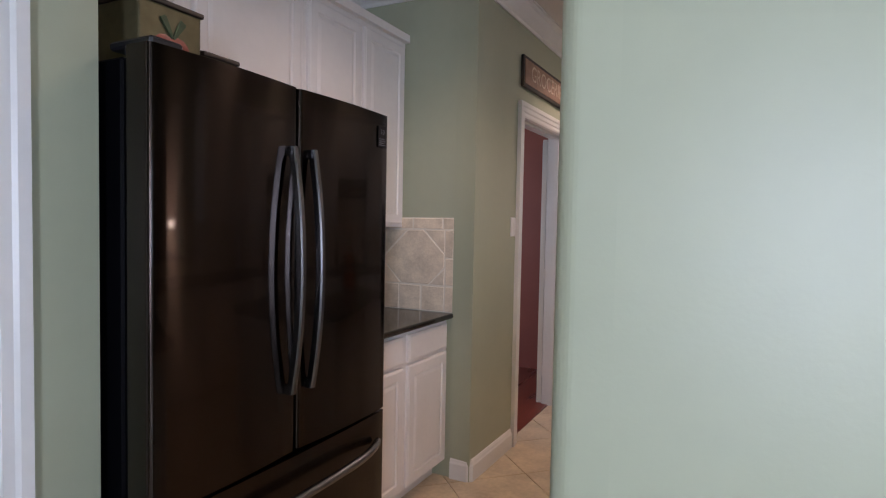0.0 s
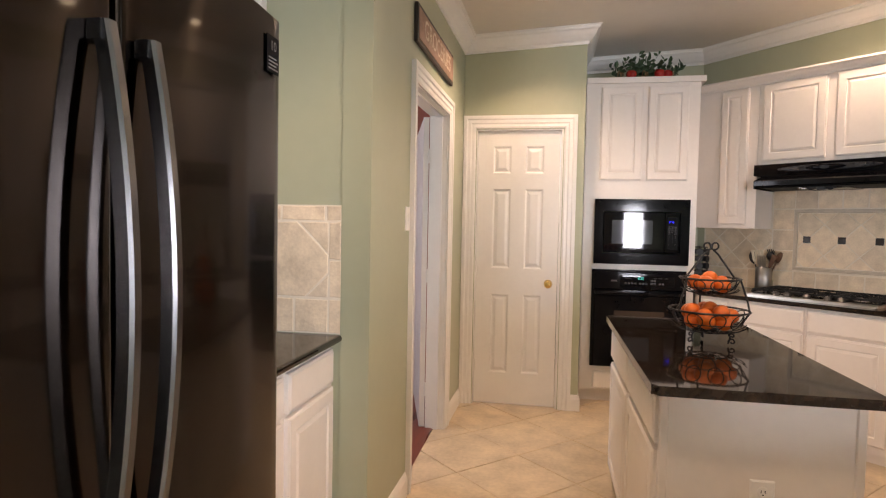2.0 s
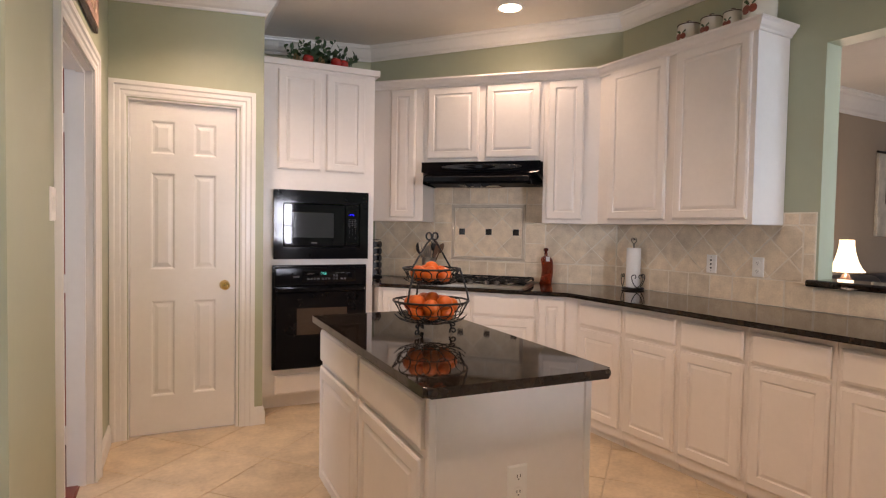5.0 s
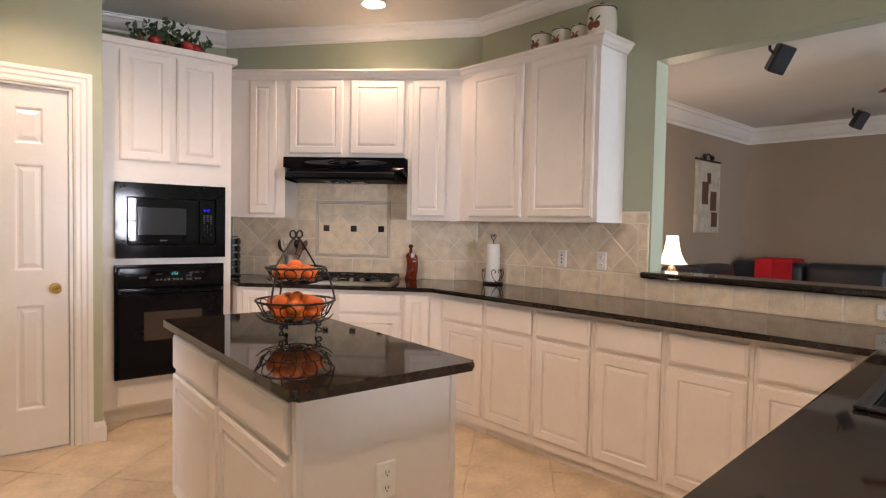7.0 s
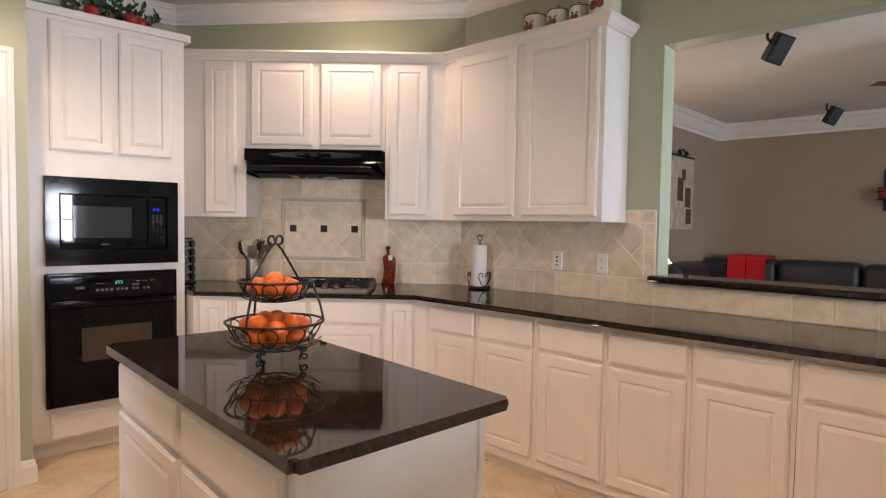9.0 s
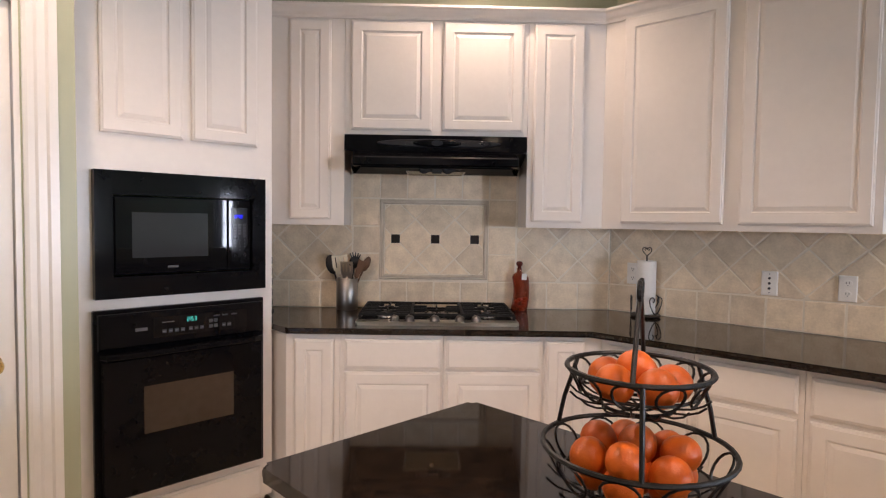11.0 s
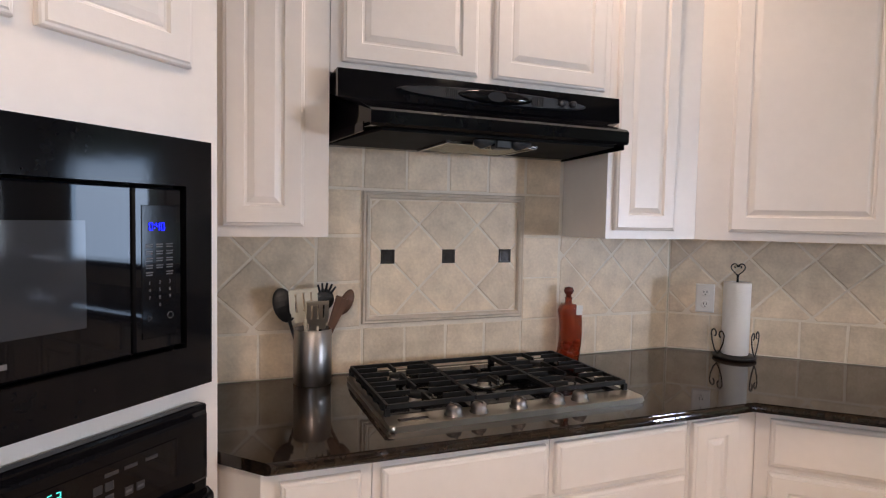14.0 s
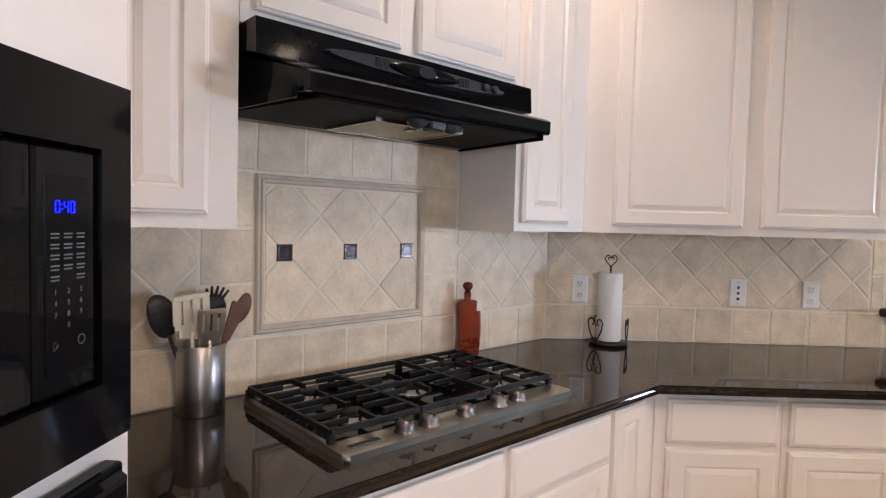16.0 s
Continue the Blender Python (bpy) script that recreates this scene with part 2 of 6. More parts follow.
def tube(bm, pts, r, sides=8, closed=False):
    """A round rod along points; r may be one radius or one for each point."""
    pts = [Vector(p) for p in pts]
    k = len(pts)
    rr = r if isinstance(r, (list, tuple)) else [r] * k
    rings, up = [], None
    for i, p in enumerate(pts):
        a = pts[(i - 1) % k] if (closed or i) else p
        b = pts[(i + 1) % k] if (closed or i < k - 1) else p
        t = (b - a).normalized()
        if up is None:
            up = t.orthogonal().normalized()
        up = (up - t * up.dot(t))
        up = up.normalized() if up.length > 1e-6 else t.orthogonal().normalized()
        s = t.cross(up)
        rings.append([bm.verts.new(p + rr[i] * (math.cos(q) * up + math.sin(q) * s)) for q in [2 * math.pi * j / sides for j in range(sides)]])
    for i in range(k if closed else k - 1):
        A, C2 = rings[i], rings[(i + 1) % k]
        for j in range(sides):
            bm.faces.new((A[j], A[(j + 1) % sides], C2[(j + 1) % sides], C2[j]))
    if not closed:
        bm.faces.new(rings[0][::-1])
        bm.faces.new(rings[-1])
    return bm


def lathe(bm, prof, sides=24, at=(0, 0, 0)):
    """Turn a profile of (radius, height) round the z axis."""
    rings = []
    for r, z in prof:
        if r < 1e-5:
            rings.append([bm.verts.new((at[0], at[1], at[2] + z))])
        else:
            rings.append([bm.verts.new((at[0] + r * math.cos(2 * math.pi * j / sides), at[1] + r * math.sin(2 * math.pi * j / sides), at[2] + z)) for j in range(sides)])
    for A, C2 in zip(rings, rings[1:]):
        for j in range(sides):
            vs = [A[j % len(A)], A[(j + 1) % len(A)], C2[(j + 1) % len(C2)], C2[j % len(C2)]]
            vs = list(dict.fromkeys(vs))
            if len(vs) > 2:
                bm.faces.new(vs)
    return bm


def panel(bm, x0, x1, z0, z1, y, rings, back=None):
    """Concentric rectangles facing -y: rings of (inset, depth)."""
    loops = []
    for ins, d in rings:
        a, b, c, e = x0 + ins, x1 - ins, z0 + ins, z1 - ins
        loops.append([bm.verts.new(q) for q in ((a, y + d, c), (b, y + d, c), (b, y + d, e), (a, y + d, e))])
    for A, C2 in zip(loops, loops[1:]):
        for j in range(4):
            bm.faces.new((A[j], A[(j + 1) % 4], C2[(j + 1) % 4], C2[j]))
    bm.faces.new(loops[-1])
    if back is None:
        bm.faces.new(loops[0][::-1])
    return bm


def raised(w0, w1, z0, z1, y, fw=0.052):
    """A raised-panel cabinet door, its face at y and 2 cm thick."""
    fw = min(fw, (w1 - w0) * 0.27)
    return panel(bmesh.new(), w0, w1, z0, z1, y, [(0, 0.02), (0, 0.007), (0.003, 0.004), (0.007, 0.003), (0.010, 0), (fw, 0), (fw + 0.004, 0.007), (fw + 0.009, 0.008), (fw + 0.012, 0.006), (fw + 0.026, 0.001), (fw + 0.028, 0.001)])


def slab(w0, w1, z0, z1, y):
    return panel(bmesh.new(), w0, w1, z0, z1, y, [(0, 0.02), (0, 0.007), (0.004, 0.004), (0.008, 0.003), (0.012, 0)])


def sweep(bm, path, prof, closed=False):
    """Mitre a profile of (offset to the left of the path, height) along a plan path."""
    k = len(path)
    P2 = [Vector((p[0], p[1])) for p in path]
    loops = []
    for i in range(k):
        d0 = (P2[i] - P2[i - 1]).normalized() if (i or closed) else None
        d1 = (P2[(i + 1) % k] - P2[i]).normalized() if (i < k - 1 or closed) else None
        d0, d1 = d0 or d1, d1 or d0
        n0, n1 = Vector((-d0.y, d0.x)), Vector((-d1.y, d1.x))
        mi = (n0 + n1)
        mi = mi / max(0.2, mi.dot(n1)) if mi.length > 1e-6 else n1
        loops.append([bm.verts.new((P2[i].x + mi.x * o, P2[i].y + mi.y * o, z)) for o, z in prof])
    q = len(prof)
    for i in range(k if closed else k - 1):
        A, C2 = loops[i], loops[(i + 1) % k]
        for j in range(q):
            bm.faces.new((A[j], A[(j + 1) % q], C2[(j + 1) % q], C2[j]))
    if not closed:
        bm.faces.new(loops[0][::-1])
        bm.faces.new(loops[-1])
    return bm


def clip(poly, x0, x1, z0, z1):
    for ax, lim, sg in ((0, x0, 1), (0, x1, -1), (1, z0, 1), (1, z1, -1)):
        out = []
        for i in range(len(poly)):
            a, b = poly[i - 1], poly[i]
            ia, ib = (a[ax] - lim) * sg >= 0, (b[ax] - lim) * sg >= 0
            if ia != ib:
                t = (lim - a[ax]) / (b[ax] - a[ax])
                out.append((a[0] + t * (b[0] - a[0]), a[1] + t * (b[1] - a[1])))
            if ib:
                out.append(b)
        poly = out
        if len(poly) < 3:
            return []
    return poly


def inset(poly, g):
    """Shrink a convex polygon by g."""
    cx, cz = sum(p[0] for p in poly) / len(poly), sum(p[1] for p in poly) / len(poly)
    out = []
    k = len(poly)
    for i in range(k):
        a, b, c = Vector(poly[i - 1]), Vector(poly[i]), Vector(poly[(i + 1) % k])
        d0, d1 = (b - a), (c - b)
        if d0.length < 1e-5 or d1.length < 1e-5:
            continue
        d0.normalize(), d1.normalize()
        s = 1 if (d0.x * (cz - a.y) - d0.y * (cx - a.x)) > 0 else -1
        n0, n1 = Vector((-d0.y, d0.x)) * s, Vector((-d1.y, d1.x)) * s
        mi = n0 + n1
        mi = mi / max(0.35, mi.dot(n1))
        out.append((b.x + mi.x * g, b.y + mi.y * g))
    return out


RT = random.Random(7)


def tile_piece(name, poly, y, material, parent, thick=0.008, gap=0.0033, flat=False, jitter=0.0022):
    """A single tile with worn edges, facing -y (or up, if flat)."""
    xs, zs = [p[0] for p in poly], [p[1] for p in poly]
    if len(poly) < 3 or max(xs) - min(xs) < 0.02 or max(zs) - min(zs) < 0.02:
        return
    p0 = [(x + RT.uniform(-jitter, jitter), z + RT.uniform(-jitter, jitter)) for x, z in inset(poly, gap)]
    if len(p0) < 3:
        return
    p1 = inset(p0, 0.003)
    if len(p1) != len(p0):
        return
    d = RT.uniform(-0.0008, 0.0008)
    bm = bmesh.new()
    f = (lambda x, z, q: (x, z, y - q)) if flat else (lambda x, z, q: (x, y + q, z))
    L = [[bm.verts.new(f(x, z, q)) for x, z in pp] for pp, q in ((p0, thick), (p0, 0.0022 + d), (p1, d))]
    k = len(p0)
    for A, C2 in zip(L, L[1:]):
        for j in range(k):
            bm.faces.new((A[j], A[(j + 1) % k], C2[(j + 1) % k], C2[j]))
    bm.faces.new(L[-1])
    return part(name, bm, material, parent)


def straight_tiles(x0, x1, z0, z1, w, h, y, parent, material, off=0.0, name="tile"):
    nx, nz = max(1, round((x1 - x0) / w)), max(1, round((z1 - z0) / h))
    for i in range(nx):
        for j in range(nz):
            tile_piece(name, [(x0 + (x1 - x0) * i / nx, z0 + (z1 - z0) * j / nz), (x0 + (x1 - x0) * (i + 1) / nx, z0 + (z1 - z0) * j / nz), (x0 + (x1 - x0) * (i + 1) / nx, z0 + (z1 - z0) * (j + 1) / nz), (x0 + (x1 - x0) * i / nx, z0 + (z1 - z0) * (j + 1) / nz)], y, material, parent)


def diamond_tiles(x0, x1, z0, z1, q, cx, cz, y, parent, material, flat=False, gap=0.0034, name="tile", **kw):
    """Squares on their points with diagonal q, one of them centred at cx, cz."""
    for i in range(-40, 41):
        for j in range(-40, 41):
            if (i + j) % 2:
                continue
            px, pz = cx + i * q / 2, cz + j * q / 2
            if px < x0 - q or px > x1 + q or pz < z0 - q or pz > z1 + q:
                continue
            po = clip([(px - q / 2, pz), (px, pz - q / 2), (px + q / 2, pz), (px, pz + q / 2)], x0, x1, z0, z1)
            if po:
                tile_piece(name, po, y, material, parent, flat=flat, gap=gap, **kw)


def text(body, size, m, material, parent, extrude=0.0008, name="lettering", align='CENTER'):
    c = bpy.data.curves.new(name, 'FONT')
    c.body, c.size, c.extrude, c.align_x, c.align_y = body, size, extrude, align, 'CENTER'
    c.materials.append(material)
    ob = new(name, c)
    ob.parent = parent
    ob.matrix_basis = m
    return ob


def seg7(s, h, x, y, z, material, parent, name="digit"):
    """Seven-segment digits facing -y, the first one's left foot at x, z."""
    on = {"0": "abcdef", "2": "abged", "3": "abgcd", "4": "fgbc", "5": "afgcd"}
    w, t = h * 0.5, h * 0.09
    bm = bmesh.new()
    for ch in s:
        if ch == ":":
            for q in (0.3, 0.7):
                box(bm, x, x + t, y, y + 0.001, z + h * q - t / 2, z + h * q + t / 2)
            x += t * 2.6
            continue
        for sg in on[ch]:
            r = {"a": (t, w - t, h - t, h), "d": (t, w - t, 0, t), "g": (t, w - t, h / 2 - t / 2, h / 2 + t / 2), "f": (0, t, h / 2 + t / 2, h - t / 2), "e": (0, t, t / 2, h / 2 - t / 2), "b": (w - t, w, h / 2 + t / 2, h - t / 2), "c": (w - t, w, t / 2, h / 2 - t / 2)}[sg]
            box(bm, x + r[0], x + r[1], y, y + 0.001, z + r[2], z + r[3])
        x += w + t * 2.2
    return part(name, bm, material, parent)


# ---- plan: the corner of the splayed walls and their frames ----
CX, CY = 2.659, 4.432
FD = pose(CX, CY, 0, 0, 0, -43)   # range wall: x runs right along it, -y into the room
FR = pose(CX, CY, 0, 0, 0, -86)   # bar wall: x runs along it towards the sink
FL = pose(-1.50, 0, 0, 0, 0, 90)    # fridge wall: x is the plan's y, -y into the room
FS = pose(0.319, 0.771, 0, 0, 0, 187)  # sink wall: x runs back towards the opening
CT = 0.900
IT = 0.876       # island top


def W(fr, x, y):
    p = fr @ Vector((x, y, 0))
    return (p.x, p.y)


def wall_piece(name, m, x0, x1, y0, y1, holes=(), z1=3.02, material=GREEN, z0=0.0, label=""):
    """A wall along x with openings (x0, x1, z0, z1) right through it."""
    bm = bmesh.new()
    cuts = sorted({x0, x1, *[h[0] for h in holes], *[h[1] for h in holes]})
    for a, b in zip(cuts, cuts[1:]):
        mid, z = (a + b) / 2, z0
        for h in sorted([h for h in holes if h[0] < mid < h[1]], key=lambda h: h[2]):
            if h[2] > z:
                box(bm, a, b, y0, y1, z, h[2])
            z = h[3]
        if z < z1:
            box(bm, a, b, y0, y1, z, z1)
    bmesh.ops.remove_doubles(bm, verts=bm.verts[:], dist=0.0001)
    ob = part(name, bm, material, m=m)
    return tagged(ob, label or "painted plaster wall", "wall", kind="structure")


# ---- structure ----
ID = Matrix.Identity(4)
floor = tagged(part("floor", B(-3.2, 4.9, -2.3, 6.3, -0.12, -0.006), GROUT), "beige stone tile floor laid diagonally with thin joints", "floor", kind="structure")
prof = [(-3.2, ceil_z(-3.2)), (-0.7, ceil_z(-0.7)), (2.8, ceil_z(2.8)), (4.6, ceil_z(4.6)), (4.6, 3.10), (-3.2, 3.10)]
bm = bmesh.new()
CL = [[bm.verts.new((x, y, z)) for x, z in prof] for y in (-2.3, 6.3)]
for j in range(6):
    bm.faces.new((CL[0][j], CL[0][(j + 1) % 6], CL[1][(j + 1) % 6], CL[1][j]))
bm.faces.new(CL[0]), bm.faces.new(CL[1][::-1])
tagged(part("ceiling_living", B(-0.12, 7.2, 0.152, 5.6, LIVZ, LIVZ + 0.06), CEILM, m=FR), "plain off-white living room ceiling", "ceiling", kind="structure")
ceiling = tagged(part("ceiling", bm, CEILM), "plain off-white textured ceiling", "ceiling", kind="structure")
WT = 0.12
G = "sage green painted wall"
# door wall, tower alcove
wall_piece("wall_north", ID, -0.84, 0.180, 4.975, 5.095, [(-0.60, 0.03, -1, 2.055)], label=G)
wall_piece("wall_alcove_side", ID, 0.06, 0.180, 5.095, 5.83, label=G)
wall_piece("wall_alcove_back", ID, 0.180, 1.30, 5.83, 5.95, label=G)
# range wall and bar wall: painted face 8 mm behind the tile
wall_piece("wall_range", FD, -2.10, 0.06, 0.008, 0.128, label="sage green wall above the range cabinets")
wall_piece("wall_bar", FR, 0.0, 3.75, 0.008, 0.15, [(1.44, 3.35, 1.030, 2.325)], label="sage green wall with a wide pass-through opening")
# pantry wall with doorway, bullnose corner at the fridge recess
TW = pose(-0.745, 2.83, 0, 0, 0, -1.2) @ pose(0.63, -2.80, 0)
PW = TW @ pose(-0.63, 0, 0, 0, 0, 90)
wall_piece("wall_pantry", PW, 2.80, 4.975, 0, WT, [(3.472, 4.352, -1, 2.06)], label="sage green wall with the pantry doorway")
wall_piece("wall_stub", ID, -1.50, -0.765, 2.841, 2.96, label="sage green wall stub beside the counter")
bm = lathe(bmesh.new(), [(0.0, 0), (0.02, 0), (0.02, 3.02), (0, 3.02)], 20, (-0.765, 2.861, 0))
tagged(part("wall_bullnose", bm, GREEN, smooth=False), "rounded sage green wall corner", "wall", kind="structure")
wall_piece("wall_fridge", FL, 0.70, 2.96, 0, WT, label=G)
wall_piece("wall_fridge_side", ID, -1.50, -0.765, 0.70, 0.82, label=G)
wall_piece("wall_entry", pose(-0.745, 0, 0, 0, 0, 90), -2.0, 0.82, 0, WT, label=G)
# wall between kitchen and breakfast room, open above the sink
wall_piece("wall_sink", FS, -2.95, -0.06, 0.0, 0.18, [(-2.45, -0.55, 1.05, 2.34)], label="sage green wall behind the sink with an opening")
bm = bmesh.new()
prism(bm, [W(FS, -0.06, 0.0), W(FS, -0.06, 0.18)] + [W(FS, -0.022 + 0.022 * math.sin(q), 0.158 + 0.022 * math.cos(q)) for q in [math.pi * i / 16 for i in range(0, 9)]] + [W(FS, -0.055 + 0.055 * math.cos(q), 0.055 - 0.055 * math.sin(q)) for q in [math.pi * i / 64 for i in range(0, 33)]], 0, 3.02)
tagged(part("wall_sink_end", bm, GREEN), "rounded end of the sage green wall", "wall", kind="structure")
# breakfast room
wall_piece("wall_breakfast", ID, -0.87, 4.87, -2.0, -1.9, [(1.22, 1.84, 0.85, 1.76), (3.72, 4.40, 0.82, 1.82)], label=G)
# the opening in this wall is unseen, added beside the blue fill lamp
wall_piece("wall_breakfast_east", pose(4.75, 0, 0, 0, 0, 90), -2.0, 1.40, -0.12, 0, [(-1.35, 0.15, 0.02, 2.05)], label=G)
# pantry / study beyond the doorway
wall_piece("wall_study", ID, -3.1, -0.84, 5.4, 5.5, material=REDWALL, label="brick red painted wall")
wall_piece("wall_study_west", pose(-3.0, 0, 0, 0, 0, 90), 2.96, 5.5, 0, 0.1, material=REDWALL, label="brick red painted wall")
tagged(part("study_floor", B(-3.0, -0.775, 2.97, 5.4, -0.005, 0.003), CHERRY), "reddish cherry wood floor", "floor", kind="structure")
# living room beyond the bar, in the bar wall's frame
wall_piece("wall_living_art", FR, -0.12, 0.0, 0.15, 5.42, material=TAUPE, label="taupe painted wall of the living room")
wall_piece("wall_living_far", FR, 0.0, 7.0, 5.3, 5.42, material=TAUPE, label="taupe painted far wall of the living room")
# end-wall opening is unseen, cut for the added living room lamp
wall_piece("wall_living_end", FR @ pose(6.9, 0, 0, 0, 0, 90), 0.15, 5.3, -0.1, 0, [(1.7, 4.3, 0.6, 2.2)], material=TAUPE, label="taupe painted wall of the living room")
tagged(part("living_floor", B(0.0, 6.9, 0.15, 5.3, -0.02, 0.0), CARPET, m=FR), "beige carpet", "floor", kind="structure")

CROWN = [(0, CEIL), (0, CEIL - 0.115), (0.010, CEIL - 0.115), (0.014, CEIL - 0.098), (0.030, CEIL - 0.088), (0.052, CEIL - 0.058), (0.066, CEIL - 0.030), (0.078, CEIL - 0.024), (0.082, CEIL - 0.010), (0.092, CEIL - 0.008), (0.092, CEIL)]
kitchen = [W(FR, 3.0, 0.008), W(FR, 0, 0.008), W(FD, -2.04, 0.008), (0.180, 5.83), (0.180, 4.975), (-0.700, 4.975), (-0.745, 2.841), (-1.50, 2.841), (-1.50, 0.82)]
kb = sweep(bmesh.new(), kitchen, CROWN)
for v in kb.verts:
    v.co.z += ceil_z(v.co.x) - CEIL
tagged(part("crown_moulding", kb, WHITE), "white stepped crown moulding", "moulding", kind="structure")
living = [W(FR, 6.9, 5.3), W(FR, 0.0, 5.3), W(FR, 0.0, 0.15)]
tagged(part("crown_moulding_living", sweep(bmesh.new(), living, [(o * 1.5, LIVZ - (CEIL - z) * 1.75) for o, z in CROWN]), WHITE), "white crown moulding in the living room", "moulding", kind="structure")
BASE = [(0, 0), (0.016, 0), (0.016, 0.085), (0.012, 0.095), (0.010, 0.105), (0.004, 0.118), (0, 0.118)]
for i, p in enumerate(([(0.180, 5.17), (0.180, 4.975), (0.125, 4.975)], [(-0.701, 4.93), (-0.711, 4.47)], [(-0.7335, 3.41), (-0.745, 2.853), (-0.765, 2.839), (-0.86, 2.839)])):
    tagged(part("baseboard", sweep(bmesh.new(), p, BASE), WHITE), "white profiled baseboard", "baseboard", kind="structure")


def casing(name, m, x0, x1, z1, w=0.092):
    """Profiled casing round an opening x0..x1, z1 high, on the face y=0, mitred at the head."""
    prof = [(0, 0), (0, -0.010), (0.012, -0.014), (0.030, -0.012), (0.038, -0.018), (0.060, -0.017), (0.068, -0.024), (w, -0.024), (w, 0)]
    bm = bmesh.new()
    pts = [(x0, 0.0, -1, 0), (x0, z1, -1, 1), (x1, z1, 1, 1), (x1, 0.0, 1, 0)]
    L = [[bm.verts.new((x + sx * o, d, z + sz * o)) for o, d in prof] for x, z, sx, sz in pts]
    q = len(prof)
    for A, C2 in zip(L, L[1:]):
        for j in range(q):
            bm.faces.new((A[j], A[(j + 1) % q], C2[(j + 1) % q], C2[j]))
    bm.faces.new(L[0]), bm.faces.new(L[-1])
    return tagged(part(name, bm, WHITE, m=m), "white profiled door casing", "trim", kind="structure")


def six_panel(parent, w, h, y, t=0.035):
    """Slab with six sunk raised panels, x from 0 to w, its face at y."""
    xs = [0, 0.115, w / 2 - 0.052, w / 2 + 0.052, w - 0.115, w]
    zs = [0, 0.235, 0.825, 1.02, 1.61, 1.725, 1.925, h]
    bm = bmesh.new()
    for i in range(5):
        for j in range(7):
            hole = i in (1, 3) and j in (1, 3, 5)
            if hole:
                continue
            box(bm, xs[i], xs[i + 1], y, y + t, zs[j], zs[j + 1])
    bmesh.ops.remove_doubles(bm, verts=bm.verts[:], dist=0.0001)
    sl = part("slab", bm, WHITE, parent)
    for i in (1, 3):
        for j in (1, 3, 5):
            part("door_panel", panel(bmesh.new(), xs[i], xs[i + 1], zs[j], zs[j + 1], y, [(0, t - 0.002), (0, 0.001), (0.006, 0.004), (0.012, 0.011), (0.020, 0.011), (0.040, 0.004), (0.042, 0.004)]), WHITE, sl)
    return sl


def hinge(parent, x, y, z):
    bm = tube(bmesh.new(), [(x, y, z - 0.045), (x, y, z + 0.045)], 0.007, 8)
    box(bm, x - 0.012, x + 0.002, y, y + 0.003, z - 0.044, z + 0.044)
    part("hinge", bm, WHITE, parent)


casing("door_casing", pose(0, 4.975, 0), -0.605, 0.035, 2.06)
d1 = thing("door_1", pose(-0.592, 5.0, 0.008), "closed white six-panel door with a brass knob", "door", kind="structure")
six_panel(d1, 0.602, 2.035, 0)
part("knob", lathe(bmesh.new(), [(0, 0), (0.031, 0), (0.031, 0.004), (0.013, 0.008), (0.011, 0.030), (0.022, 0.038), (0.029, 0.052), (0.026, 0.064), (0.014, 0.072), (0, 0.073)], 20), BRASS, d1, "polished brass knob", True, pose(0.538, 0, 0.915, 90))
for z in (0.28, 1.02, 1.77):
    hinge(d1, 0.0, -0.004, z)
bm = bmesh.new()
box(bm, -0.605, -0.596, 4.976, 5.09, 0, 2.06), box(bm, 0.014, 0.035, 4.976, 5.09, 0, 2.06), box(bm, -0.596, 0.014, 4.976, 5.09, 2.045, 2.06)
tagged(part("door_jamb", bm, WHITE), "white door jamb", "trim", kind="structure")
casing("pantry_casing", PW, 3.482, 4.342, 2.05)
bm = bmesh.new()
box(bm, -0.75, -0.632, 3.472, 3.487, 0, 2.06), box(bm, -0.75, -0.632, 4.337, 4.352, 0, 2.06), box(bm, -0.75, -0.632, 3.487, 4.337, 2.045, 2.06)
box(bm, -0.70, -0.665, 4.325, 4.337, 0, 2.045), box(bm, -0.70, -0.665, 3.487, 3.499, 0, 2.045), box(bm, -0.70, -0.665, 3.499, 4.325, 2.033, 2.045)
tagged(part("pantry_jamb", bm, WHITE, m=TW), "white jamb of the pantry doorway", "trim", kind="structure")
# the pantry door stands open into the study
d2 = thing("door_2", TW @ pose(-0.756, 4.344, 0.008, 0, 0, 107), "open white six-panel door swung into the red room", "door", kind="structure")
six_panel(d2, 0.80, 2.03, 0.0)
for z in (0.25, 1.0, 1.78):
    hinge(d2, -0.002, -0.004, z)
casing("entry_casing", pose(-0.745, 0, 0, 0, 0, 90), -0.26, 0.58, 2.05)
d3 = thing("door_3", pose(-0.743, -0.26, 0.005, 0, 0, 90), "closed white door in the entry wall", "door", kind="structure")
six_panel(d3, 0.84, 2.04, -0.004, 0.004)

# breakfast windows with blinds and half curtains


